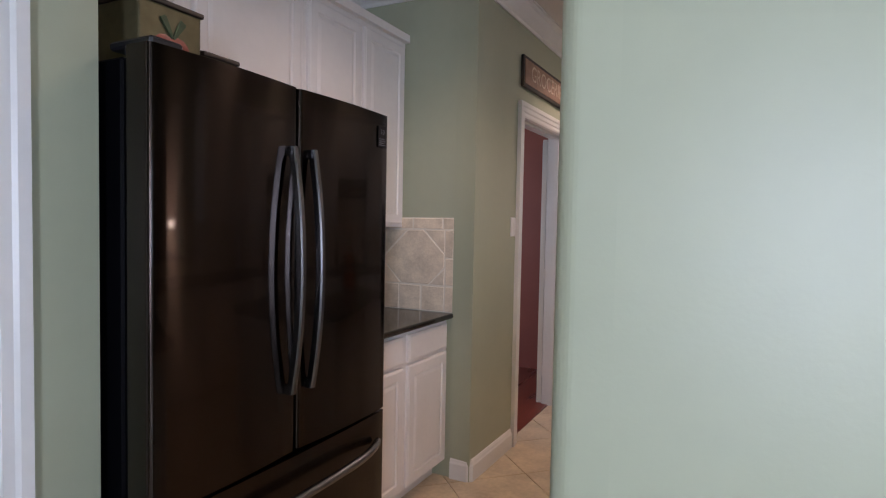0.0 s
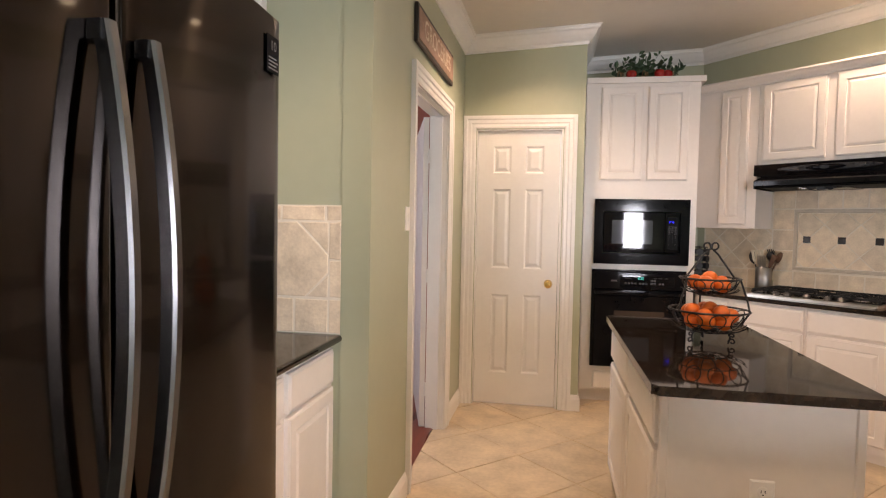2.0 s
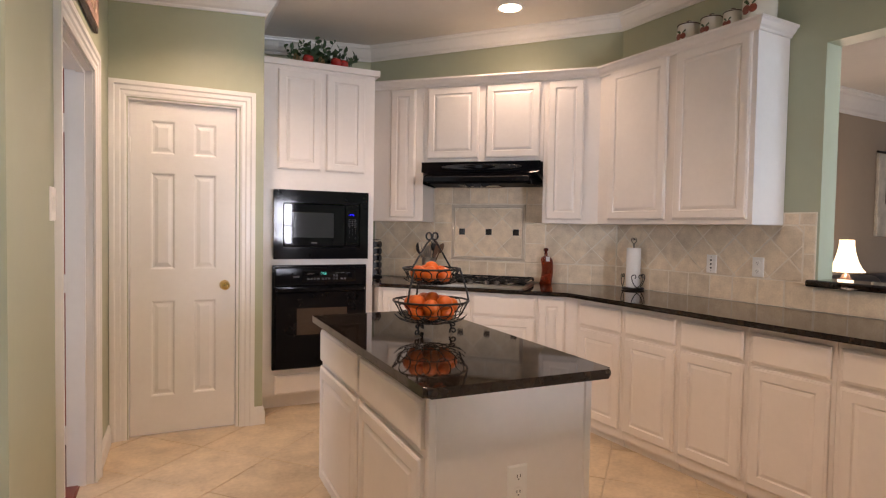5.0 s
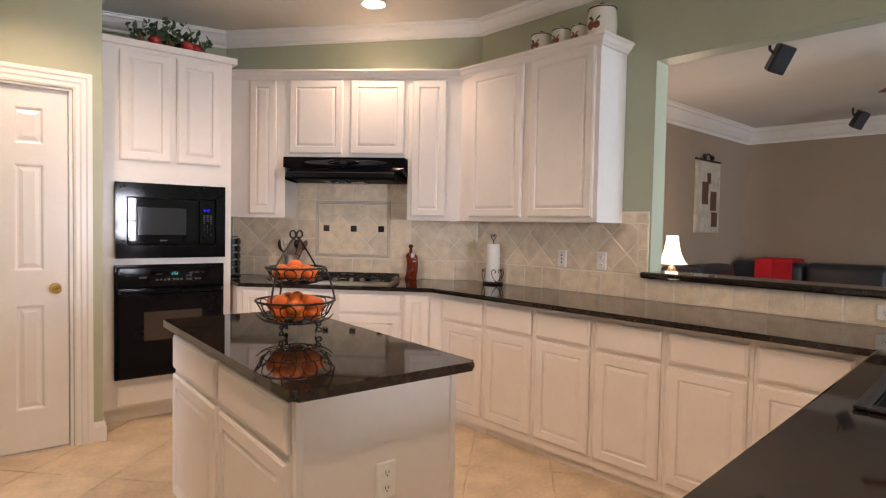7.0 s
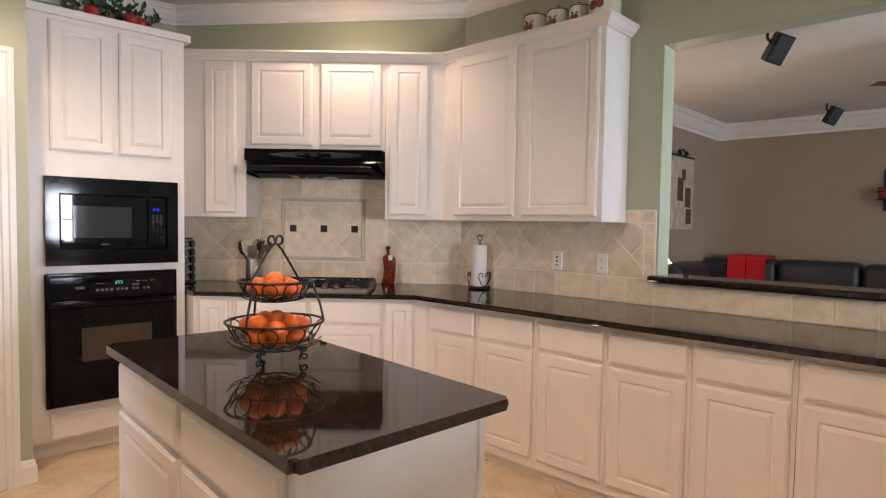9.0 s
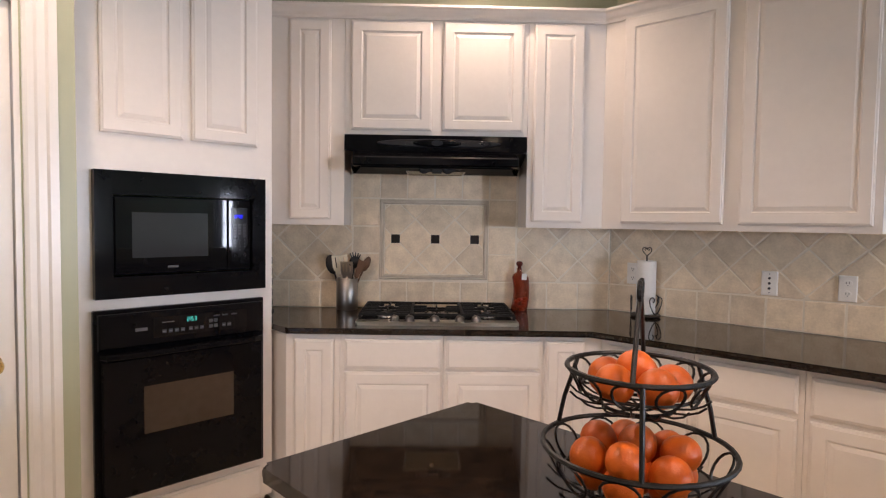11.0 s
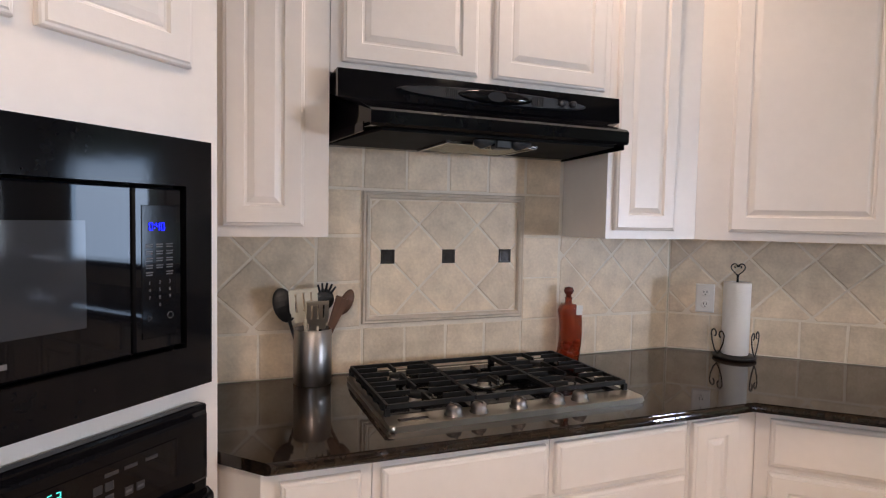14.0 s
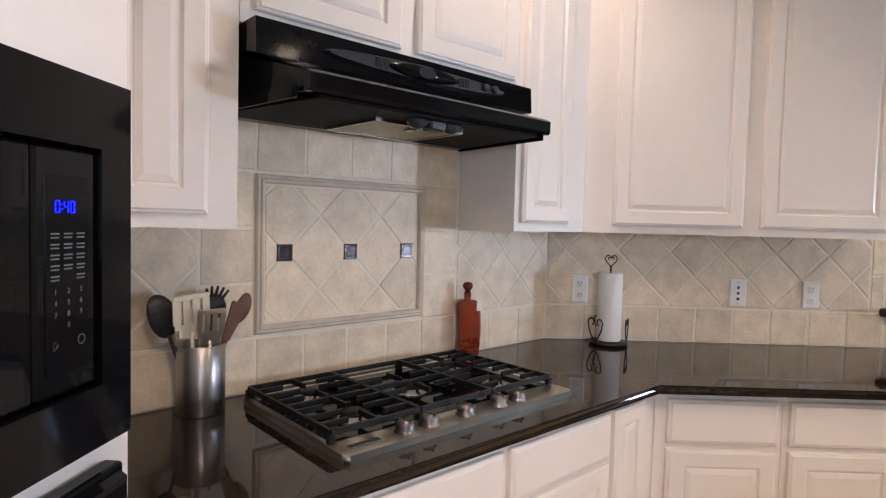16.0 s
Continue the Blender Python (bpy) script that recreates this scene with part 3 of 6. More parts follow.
def window(name, x0, x1, z0, z1):
    w = thing(name, pose(0, -1.9, 0), "white framed window with lowered slatted blind and side curtains", "window", kind="structure")
    bm = bmesh.new()
    for a, b, c, e in ((x0, x0 + 0.05, z0, z1), (x1 - 0.05, x1, z0, z1), (x0 + 0.05, x1 - 0.05, z0, z0 + 0.05), (x0 + 0.05, x1 - 0.05, z1 - 0.05, z1), (x0 + 0.05, x1 - 0.05, (z0 + z1) / 2 - 0.02, (z0 + z1) / 2 + 0.02)):
        box(bm, a, b, -0.09, -0.03, c, e, 0.004)
    part("window_frame", bm, WHITE, w)
    part("window_sill", B(x0 - 0.04, x1 + 0.04, 0.002, 0.05, z0 - 0.03, z0, 0.006), WHITE, w)
    k = int((z1 - z0) / 0.045)
    for i in range(k):
        z = z0 + 0.03 + i * (z1 - z0 - 0.05) / k
        part("slat", box(bmesh.new(), x0 + 0.06, x1 - 0.06, -0.02, 0.018, z, z + 0.003), BLINDM, w)
    for a, b in ((x0 - 0.02, x0 + 0.14), (x1 - 0.14, x1 + 0.02)):
        bm = bmesh.new()
        n = 12
        for i in range(n):
            xa, xb = a + (b - a) * i / n, a + (b - a) * (i + 1) / n
            ya, yb = 0.07 + 0.012 * math.sin(i * 1.9), 0.07 + 0.012 * math.sin((i + 1) * 1.9)
            v = [bm.verts.new(p) for p in ((xa, ya, z0 - 0.02), (xb, yb, z0 - 0.02), (xb, yb, z1 + 0.05), (xa, ya, z1 + 0.05), (xa, ya + 0.004, z0 - 0.02), (xb, yb + 0.004, z0 - 0.02), (xb, yb + 0.004, z1 + 0.05), (xa, ya + 0.004, z1 + 0.05))]
            bm.faces.new((v[0], v[1], v[2], v[3])), bm.faces.new((v[7], v[6], v[5], v[4])), bm.faces.new((v[3], v[2], v[6], v[7])), bm.faces.new((v[0], v[4], v[5], v[1]))
        part("curtain", bm, CURTAIN, w)


window("window_1", 1.22, 1.84, 0.85, 1.76)
window("window_2", 3.72, 4.40, 0.82, 1.82)

# ---- cabinets ----


def cabinet(name, m, poly, z0, z1, doors, drawers=(), y=-0.57, toe=0.0, label="", group="", flush=0.02):
    """A unit in a wall frame: carcass from a plan polygon, raised doors and drawer fronts with faces at y."""
    c = thing(name, m, label, "cabinet", group)
    part("body", prism(bmesh.new(), poly, z0, z1), CAB, c)
    for x0, x1, a, b in doors:
        part("door", raised(x0, x1, a, b, y), CAB, c)
    for x0, x1, a, b in drawers:
        part("drawer_front", slab(x0, x1, a, b, y), CAB, c)
    if toe:
        xs = [p[0] for p in poly]
        part("toe_kick", B(min(xs) + 0.002, max(xs) - 0.002, y + (0.05 if toe < 0.07 else 0.09), y + (0.07 if toe < 0.07 else 0.11), 0, toe), CAB, c)
    return c


DT, DB, RT2, RB = 0.848, 0.715, 0.700, 0.105
GB, GU = "base cabinets along the range and bar", "wall cabinets along the range and bar"
body_y = -0.62


def corner(dr, db):
    """Where a line dr before the range wall meets one db before the bar wall."""
    a = radians(43)
    n1, n2 = Vector((math.sin(a), math.cos(a))), Vector((math.sin(2 * a), math.cos(2 * a)))
    det = n1.x * n2.y - n1.y * n2.x
    return (CX + (-dr * n2.y + db * n1.y) / det, CY + (-db * n1.x + dr * n2.x) / det)


def local(fr, p):
    q = fr.inverted() @ Vector((p[0], p[1], 0))
    return (q.x, q.y)
# range wall base units
base_lab = "cream painted base cabinet with raised-panel door and drawer"
cabinet("base_cabinet", FD, [(-1.66, body_y), (-1.418, body_y), (-1.418, -0.01), (-1.80, -0.01), (-1.80, -0.45)], 0.055, 0.870, [(-1.620, -1.445, 0.108, DT)], y=-0.64, toe=0.055, label="cream narrow base cabinet with a raised-panel door", group=GB)
cabinet("base_cabinet", FD, [(-1.416, body_y), (-0.949, body_y), (-0.949, -0.01), (-1.416, -0.01)], 0.055, 0.870, [(-1.395, -0.962, 0.108, RT2)], [(-1.395, -0.962, DB, DT)], y=-0.64, toe=0.055, label=base_lab + " under the cooktop", group=GB)
cabinet("base_cabinet", FD, [(-0.947, body_y), (-0.490, body_y), (-0.490, -0.01), (-0.947, -0.01)], 0.055, 0.870, [(-0.935, -0.503, 0.108, RT2)], [(-0.935, -0.503, DB, DT)], y=-0.64, toe=0.055, label=base_lab + " under the cooktop", group=GB)
cabinet("base_cabinet", FD, [(-0.488, body_y), local(FD, corner(0.62, 0.605)), (-0.004, -0.01), (-0.488, -0.01)], 0.055, 0.870, [(-0.477, -0.304, 0.108, DT)], y=-0.64, toe=0.055, label="cream narrow corner base cabinet with a raised-panel door", group=GB)
# bar wall base units
ed = [local(FR, corner(0.62, 0.605))[0] + 0.001, 0.672, 1.069, 1.467, 1.863, 2.259, 2.70]
fr = [(0.301, 0.652), (0.692, 1.049), (1.089, 1.447), (1.487, 1.843), (1.883, 2.239), (2.279, 2.62)]
for i in range(6):
    a, b = ed[i] + 0.001, ed[i + 1] - 0.001
    poly = [(a, -0.605), (b, -0.605), (b, -0.01), ((0.004 if i == 0 else a), -0.01)]
    cabinet("base_cabinet", FR, poly, 0.055, 0.870, [(*fr[i], 0.108, 0.675)], [(*fr[i], 0.695, 0.838)], y=-0.625, toe=0.055, label=base_lab, group=GB)
# wall cabinets
yu, yb = -0.279, -0.299
UB, UT = 1.360, 2.415
UK = corner(0.261, 0.281)
cabinet("wall_cabinet", FD, [(-1.93, -0.261), (-1.454, -0.261), (-1.454, -0.002), (-1.93, -0.002)], UB, UT, [(-1.729, -1.522, 1.389, 2.388)], y=yu, label="cream narrow wall cabinet beside the range hood", group=GU)
cabinet("wall_cabinet", FD, [(-1.452, -0.261), (-0.525, -0.261), (-0.525, -0.002), (-1.452, -0.002)], 1.812, UT, [(-1.421, -1.014, 1.843, 2.388), (-0.958, -0.552, 1.843, 2.388)], y=yu, label="cream two-door wall cabinet above the range hood", group=GU)
cabinet("wall_cabinet", FD, [(-0.523, -0.261), local(FD, UK), (-0.003, -0.002), (-0.523, -0.002)], UB, UT, [(-0.496, -0.240, 1.389, 2.388)], y=yu, label="cream narrow wall cabinet in the corner", group=GU)
cabinet("wall_cabinet", FR, [(local(FR, UK)[0] + 0.001, -0.281), (1.246, -0.281), (1.246, 0.004), (0.003, 0.004)], UB, UT, [(0.189, 0.670, 1.389, 2.400), (0.735, 1.217, 1.389, 2.400)], y=yb, label="cream tall two-door wall cabinet with canisters on top", group=GU)
part("top_board", prism(bmesh.new(), [(0.13, -0.245), (1.21, -0.245), (1.21, -0.005), (0.03, -0.005)], UT, UT + 0.040), CAB, bpy.data.objects["wall_cabinet.003"])
CC = [(0, UT - 0.02), (0.012, UT - 0.02), (0.016, UT - 0.008), (0.028, UT + 0.002), (0.040, UT + 0.022), (0.052, UT + 0.030), (0.052, UT + 0.042), (-0.03, UT + 0.042), (-0.03, UT + 0.001), (0, UT + 0.001)]
cp = [W(FR, 1.247, 0.0), W(FR, 1.247, -0.282), corner(0.262, 0.282), W(FD, -1.93, -0.262)]
tagged(part("cabinet_crown", sweep(bmesh.new(), cp, CC), CAB), "cream moulding along the top of the wall cabinets", "moulding", kind="structure")

# oven tower
TOW = pose(-0.006, 5.202, 0) @ Matrix.Diagonal((1.032, 1, 1.006, 1))
tw = thing("oven_tower", TOW, "tall cream cabinet holding the microwave and oven", "cabinet")
bm = bmesh.new()
for a, b, c, e in ((0.198, 0.282, 0.1, 2.42), (0.925, 0.985, 0.1, 2.42), (0.282, 0.925, 0.1, 0.298), (0.282, 0.925, 1.018, 1.075), (0.282, 0.925, 1.542, 2.42)):
    box(bm, a, b, 0.02, 0.60, c, e)
bmesh.ops.remove_doubles(bm, verts=bm.verts[:], dist=0.0001)
part("body", bm, CAB, tw)
part("top_board", B(0.29, 0.945, 0.06, 0.59, 2.42, 2.44), CAB, tw)
part("door", raised(0.305, 0.598, 1.694, 2.385, 0), CAB, tw)
part("door", raised(0.632, 0.911, 1.694, 2.385, 0), CAB, tw)
part("drawer_front", slab(0.292, 0.925, 0.115, 0.248, 0), CAB, tw)
part("toe_kick", B(0.198, 0.985, 0.09, 0.11, 0, 0.1), CAB, tw)
tagged(part("tower_crown", sweep(bmesh.new(), [(1.012, 5.66), (1.012, 5.221), (0.199, 5.221)], [(-o, z + 0.008) for o, z in CC]), CAB), "cream moulding on top of the oven tower", "moulding", kind="structure")

# fridge wall cabinets
GL = "cabinets round the fridge"
cabinet("wall_cabinet", FL, [(1.99, -0.31), (2.836, -0.31), (2.836, -0.002), (1.99, -0.002)], 1.36, 2.37, [(2.015, 2.400, 1.375, 2.345), (2.43, 2.810, 1.375, 2.345)], y=-0.33, label="cream two-door wall cabinet beside the fridge", group=GL)
cabinet("wall_cabinet", FL, [(0.825, -0.31), (1.988, -0.31), (1.988, -0.002), (0.825, -0.002)], 1.82, 2.37, [(0.85, 1.39, 1.835, 2.345), (1.425, 1.965, 1.835, 2.345)], y=-0.33, label="cream two-door wall cabinet above the fridge", group=GL)
tagged(part("cabinet_crown", sweep(bmesh.new(), [(-1.188, 2.836), (-1.188, 0.825)], [(-o, z - 0.045) for o, z in CC]), CAB), "cream moulding along the fridge wall cabinets", "moulding", kind="structure")
for a, b in ((1.83, 2.385), (2.387, 2.836)):
    cabinet("base_cabinet", FL, [(a, -0.60), (b, -0.60), (b, -0.002), (a, -0.002)], 0.1, 0.870, [(a + 0.022, b - 0.022, RB, RT2)], [(a + 0.022, b - 0.022, DB, DT)], y=-0.62, toe=0.1, label=base_lab + " beside the fridge", group=GL)

# counters
OVR, OVB, OVS = 0.655, 0.672, 0.700
q0, q1 = [FS.inverted() @ FR @ Vector((e, -OVB, 0)) for e in (2.0, 3.0)]
xin = q0.x + (q1.x - q0.x) * (-OVS - q0.y) / (q1.y - q0.y)
SX0, SX1, SY0, SY1 = -1.84, -1.04, -0.585, -0.165
bm = prism(bmesh.new(), [W(FD, -1.96, -0.002), (1.015, 5.70), (1.015, 5.075), corner(OVR, OVB), W(FS, xin, -OVS), W(FS, xin, -0.003), W(FS, -2.70, -0.003), W(FR, 0, -0.002)], CT - 0.028, CT, 0.012, 3, only=(2, 3))
prism(bm, [W(FS, xin, -0.003), W(FS, xin, -OVS), W(FS, SX0, -OVS), W(FS, SX0, -0.003)], CT - 0.028, CT, 0.012, 3, only=(1,))
prism(bm, [W(FS, SX0, SY0), W(FS, SX0, -OVS), W(FS, SX1, -OVS), W(FS, SX1, SY0)], CT - 0.028, CT, 0.012, 3, only=(1,))
prism(bm, [W(FS, SX0, -0.003), W(FS, SX0, SY1), W(FS, SX1, SY1), W(FS, SX1, -0.003)], CT - 0.028, CT)
prism(bm, [W(FS, SX1, -0.003), W(FS, SX1, -OVS), *[W(FS, -0.14 + 0.09 * math.sin(q), -OVS + 0.09 - 0.09 * math.cos(q)) for q in [math.pi * i / 12 for i in range(7)]], W(FS, -0.05, -0.003)], CT - 0.028, CT, 0.012, 3, only=range(1, 9))
tagged(part("countertop", bm, GRANITE), "polished black granite worktop along range, bar and sink", "worktop")
tagged(part("countertop", prism(bmesh.new(), [(-1.498, 1.815), (-0.857, 1.815), (-0.857, 2.830), (-1.498, 2.830)], CT - 0.028, CT, 0.012, 3, only=(1,)), GRANITE), "polished black granite worktop beside the fridge", "worktop")
# sink base along the sink wall
for a, b in ((-0.72, -0.06), (-1.62, -0.722), (-1.98, -1.622)):
    cabinet("base_cabinet", FS @ pose(0, 0, 0), [(a, -0.63), (b, -0.63), (b, -0.004), (a, -0.004)], 0.1, (0.870 if a > -1 else 0.62), [(a + 0.03, b - 0.03, RB, RT2)], [(a + 0.03, b - 0.03, DB, DT)], y=-0.65, toe=0.1, label="cream base cabinet under the sink worktop", group="sink cabinets")
tagged(part("bar_sill", prism(bmesh.new(), [(1.405, -0.045), (3.30, -0.045), (3.30, 0.20), (1.405, 0.20)], 1.032, 1.070, 0.012, 3), GRANITE, m=FR), "polished black granite ledge of the pass-through", "worktop")

# island
FI = pose(0.580, 3.157, 0)
isl = thing("kitchen_island", FI, "cream kitchen island with raised-panel doors on one side", "island")
part("body", B(-0.285, 0.285, -0.637, 0.637, 0.09, 0.843, 0.003), CAB, isl)
part("toe_kick", B(-0.23, 0.26, -0.612, 0.612, 0, 0.09), CAB, isl)
part("corner_post", B(-0.290, -0.262, -0.643, -0.619, 0.0, 0.842, 0.004), CAB, isl)
part("corner_post", B(0.262, 0.290, -0.643, -0.619, 0.0, 0.842, 0.004), CAB, isl)
IS = pose(-0.285, 0, 0, 0, 0, -90)
for a, b in ((-0.612, -0.02), (0.02, 0.612)):
    part("door", raised(a, b, 0.105, 0.648, -0.02), CAB, isl, m=IS)
    part("drawer_front", slab(a, b, 0.672, 0.818, -0.02), CAB, isl, m=IS)
for a, b in ((-0.612, -0.02), (0.02, 0.612)):
    part("door", raised(a, b, 0.105, 0.648, -0.02), CAB, isl, m=pose(0.285, 0, 0, 0, 0, 90))
    part("drawer_front", slab(a, b, 0.672, 0.818, -0.02), CAB, isl, m=pose(0.285, 0, 0, 0, 0, 90))


def rounded_rect(x0, x1, y0, y1, r, n=6):
    out = []
    for cx, cy, a0 in ((x1 - r, y0 + r, -90), (x1 - r, y1 - r, 0), (x0 + r, y1 - r, 90), (x0 + r, y0 + r, 180)):
        out += [(cx + r * math.cos(radians(a0 + 90 * i / n)), cy + r * math.sin(radians(a0 + 90 * i / n))) for i in range(n + 1)]
    return out


tagged(part("island_top", prism(bmesh.new(), rounded_rect(-0.325, 0.325, -0.701, 0.701, 0.018), IT - 0.031, IT, 0.012, 3), GRANITE, m=FI), "polished black granite island top with rounded edge", "worktop")


def outlet(name, m, switch=False, wide=False, label="cream wall outlet plate with two sockets"):
    o = thing(name, m, label, "light switch" if switch else "outlet")
    w, h = (0.115, 0.07) if wide else (0.07, 0.115)
    part("plate", panel(bmesh.new(), -w / 2, w / 2, -h / 2, h / 2, -0.007, [(0, 0.007), (0, 0.004), (0.004, 0)]), PLATE, o)
    if switch:
        part("rocker", B(-0.012, 0.012, -0.011, -0.006, -0.026, 0.026, 0.003), PLATE, o)
        return o
    for s in (-0.024, 0.024):
        x, z = (s, 0) if wide else (0, s)
        part("socket", lathe(bmesh.new(), [(0.016, -0.002), (0.016, 0.002), (0.0145, 0.003), (0, 0.003)], 16), PLATE, o, m=pose(x, -0.008, z, 90))
        bm = bmesh.new()
        for q in (-0.0055, 0.0055):
            box(bm, x + q - 0.0012, x + q + 0.0012, -0.0116, -0.0108, z - 0.002, z + 0.007)
        box(bm, x - 0.002, x + 0.002, -0.0116, -0.0108, z - 0.010, z - 0.006)
        part("slot", bm, SLOT, o)
    return o


outlet("outlet", FI @ pose(0.012, -0.638, 0.535), label="cream outlet plate on the island's end panel")
outlet("outlet", FR @ pose(0.140, 0, 1.116))
jk = thing("jack_plate", FR @ pose(0.806, 0, 1.116), "cream wall plate with three dark cable jacks", "wall plate")
part("plate", panel(bmesh.new(), -0.035, 0.035, -0.0575, 0.0575, -0.007, [(0, 0.007), (0, 0.004), (0.004, 0)]), PLATE, jk)
for z in (-0.024, 0.0, 0.024):
    part("jack", lathe(bmesh.new(), [(0.006, -0.002), (0.006, 0.002), (0.003, 0.003), (0, 0.003)], 10), SLOT, jk, m=pose(0, -0.008, z, 90))
for z in (-0.044, 0.044):
    part("screw", lathe(bmesh.new(), [(0.003, -0.001), (0.0025, 0.001), (0, 0.0012)], 8), KNOBM, jk, m=pose(0, -0.007, z, 90))
outlet("outlet", FR @ pose(1.112, 0, 1.116))
outlet("outlet", FR @ pose(2.62, 0, 0.965), wide=True, label="cream sideways outlet plate on the low tiles")
outlet("light_switch", TW @ pose(-0.63, 3.345, 1.37, 0, 0, 90), True, label="white light switch plate beside the pantry doorway")

# ---- appliances ----
fg = thing("refrigerator", FL, "black stainless French-door refrigerator with bowed bar handles", "refrigerator")
part("case", B(0.856, 1.780, -0.78, -0.03, 0.02, 1.735, 0.006), FRSIDE, fg, "matte black steel case")
FY = -0.89


def fridge_front(x0, x1, z0, z1, y=FY, t=0.085, r=0.014):
    """A door skin with rounded long edges and a slight crown."""
    n = 16
    prof = [(x0, y + t)] + [(x0 + r - r * math.cos(radians(90 * i / 4)), y + 0.010 + r - r * math.sin(radians(90 * i / 4))) for i in range(5)]
    prof += [(x0 + r + (x1 - x0 - 2 * r) * i / n, y + 0.010 - 0.010 * math.sin(math.pi * i / n)) for i in range(1, n)]
    prof += [(x1 - r + r * math.sin(radians(90 * i / 4)), y + 0.010 + r - r * math.cos(radians(90 * i / 4))) for i in range(5)] + [(x1, y + t)]
    bm = prism(bmesh.new(), prof, z0, z1)
    bmesh.ops.recalc_face_normals(bm, faces=bm.faces[:])
    bm.normal_update()
    for e in bm.edges:
        e.smooth = e.calc_face_angle(0) < 0.6
    return bm


for nm, a, b in (("left_door", 0.850, 1.316), ("right_door", 1.323, 1.790)):
    part("door", fridge_front(a, b, 0.718, 1.755), FRIDGE, fg, "dark mirror-like stainless door", True)
part("freezer_drawer", fridge_front(0.850, 1.790, 0.06, 0.706), FRIDGE, fg, "dark stainless freezer drawer", True)
part("top_trim", B(0.86, 1.78, -0.84, -0.78, 1.735, 1.760, 0.005), BLACKPL, fg)
part("hinge_cover", B(0.865, 0.95, -0.865, -0.72, 1.755, 1.775, 0.006), BLACKPL, fg)
part("plinth", B(0.87, 1.77, -0.80, -0.76, 0.0, 0.06), BLACKPL, fg)
for x in (1.275, 1.358):
    h = 0.345
    zc = 1.240
    bm = bmesh.new()
    n = 18
    pts = []
    for i in range(n + 1):
        u = -1 + 2 * i / n
        pts.append((x, FY - 0.012 - 0.033 * (1 - u * u), zc + h * u))
    for i, p in enumerate(pts):
        pass
    rings = []
    for p in pts:
        rings.append([bm.verts.new((p[0] + dx, p[1] + dy, p[2])) for dx, dy in ((-0.009, 0.014), (-0.009, -0.004), (-0.006, -0.009), (0.006, -0.009), (0.009, -0.004), (0.009, 0.014))])
    for A, C2 in zip(rings, rings[1:]):
        for j in range(6):
            bm.faces.new((A[j], A[(j + 1) % 6], C2[(j + 1) % 6], C2[j]))
    bm.faces.new(rings[0]), bm.faces.new(rings[-1])
    for s in (-1, 1):
        box(bm, x - 0.012, x + 0.012, FY - 0.014, FY + 0.006, zc + s * (h - 0.012) - 0.012, zc + s * (h - 0.012) + 0.012)
    part("handle", bm, HANDLE, fg, "bright brushed steel bowed handle")
bm = bmesh.new()
tube(bm, [(0.92 + 0.80 * i / 16, FY - 0.008 - 0.05 * (1 - (i / 8 - 1) ** 4), 0.615) for i in range(17)], 0.014, 8)
part("drawer_handle", bm, HANDLE, fg, "bowed steel drawer handle", True)
part("badge", B(1.712, 1.762, FY + 0.0015, FY + 0.004, 1.640, 1.712), BLACKGL, fg, "small black badge")
text("10", 0.026, pose(1.737, FY + 0.001, 1.692, 90), INK, fg, 0.0003)
bm = bmesh.new()
for i in range(4):
    box(bm, 1.717, 1.756 - 0.006 * (i % 2), FY + 0.0006, FY + 0.002, 1.646 + 0.007 * i, 1.649 + 0.007 * i)
part("badge_lines", bm, INK, fg)

mw = thing("microwave", TOW, "built-in black microwave with a wide glossy trim kit", "microwave")
bm = bmesh.new()
for a, b, c, e in ((0.277, 0.338, 1.068, 1.552), (0.876, 0.936, 1.068, 1.552), (0.338, 0.876, 1.068, 1.150), (0.338, 0.876, 1.462, 1.552)):
    box(bm, a, b, -0.018, 0.018, c, e)
bmesh.ops.remove_doubles(bm, verts=bm.verts[:], dist=0.0001)
part("trim_frame", bm, BLACKEN, mw)
part("body", B(0.343, 0.871, 0.016, 0.42, 1.156, 1.456), BLACKPL, mw)
part("door", B(0.343, 0.768, -0.012, 0.016, 1.156, 1.457, 0.004), BLACKGL, mw, "glossy black glass door")
part("window", B(0.402, 0.686, -0.0135, -0.0115, 1.220, 1.396), MESHGL, mw, "grey mesh window")
cpn = part("control_panel", B(0.771, 0.871, -0.012, 0.016, 1.156, 1.457, 0.004), BLACKGL, mw, "black control panel with blue clock")
part("keypad", panel(bmesh.new(), 0.784, 0.858, 1.180, 1.425, -0.0135, [(0, 0.003), (0.002, 0), (0.003, 0)]), BLACKEN, cpn)
seg7("0:40", 0.015, 0.799, -0.0155, 1.378, BLUE, cpn)
for i, ch in enumerate("1234567890"):
    x, z = (0.800 + 0.021 * (i % 3), 1.283 - 0.014 * (i // 3)) if i < 9 else (0.821, 1.241)
    text(ch, 0.009, pose(x, -0.0142, z, 90), INK, cpn, 0.0002, "numeral")
bm = bmesh.new()
for r in range(5):
    for c in range(3):
        if r == 4 and c == 1:
            continue
        for q in (0, 0.0045):
            box(bm, 0.793 + 0.021 * c, 0.793 + 0.021 * c + 0.014 - 0.2 * q, -0.0142, -0.0132, 1.352 - 0.0128 * r - q, 1.354 - 0.0128 * r - q)
tagged(part("key_legend", bm, INK, cpn), kind="stuff")
bm = bmesh.new()
tube(bm, [(0.843 + 0.006 * math.cos(q), -0.0138, 1.219 + 0.006 * math.sin(q)) for q in [math.pi * 2 * i / 14 for i in range(14)]], 0.0006, 4, True)
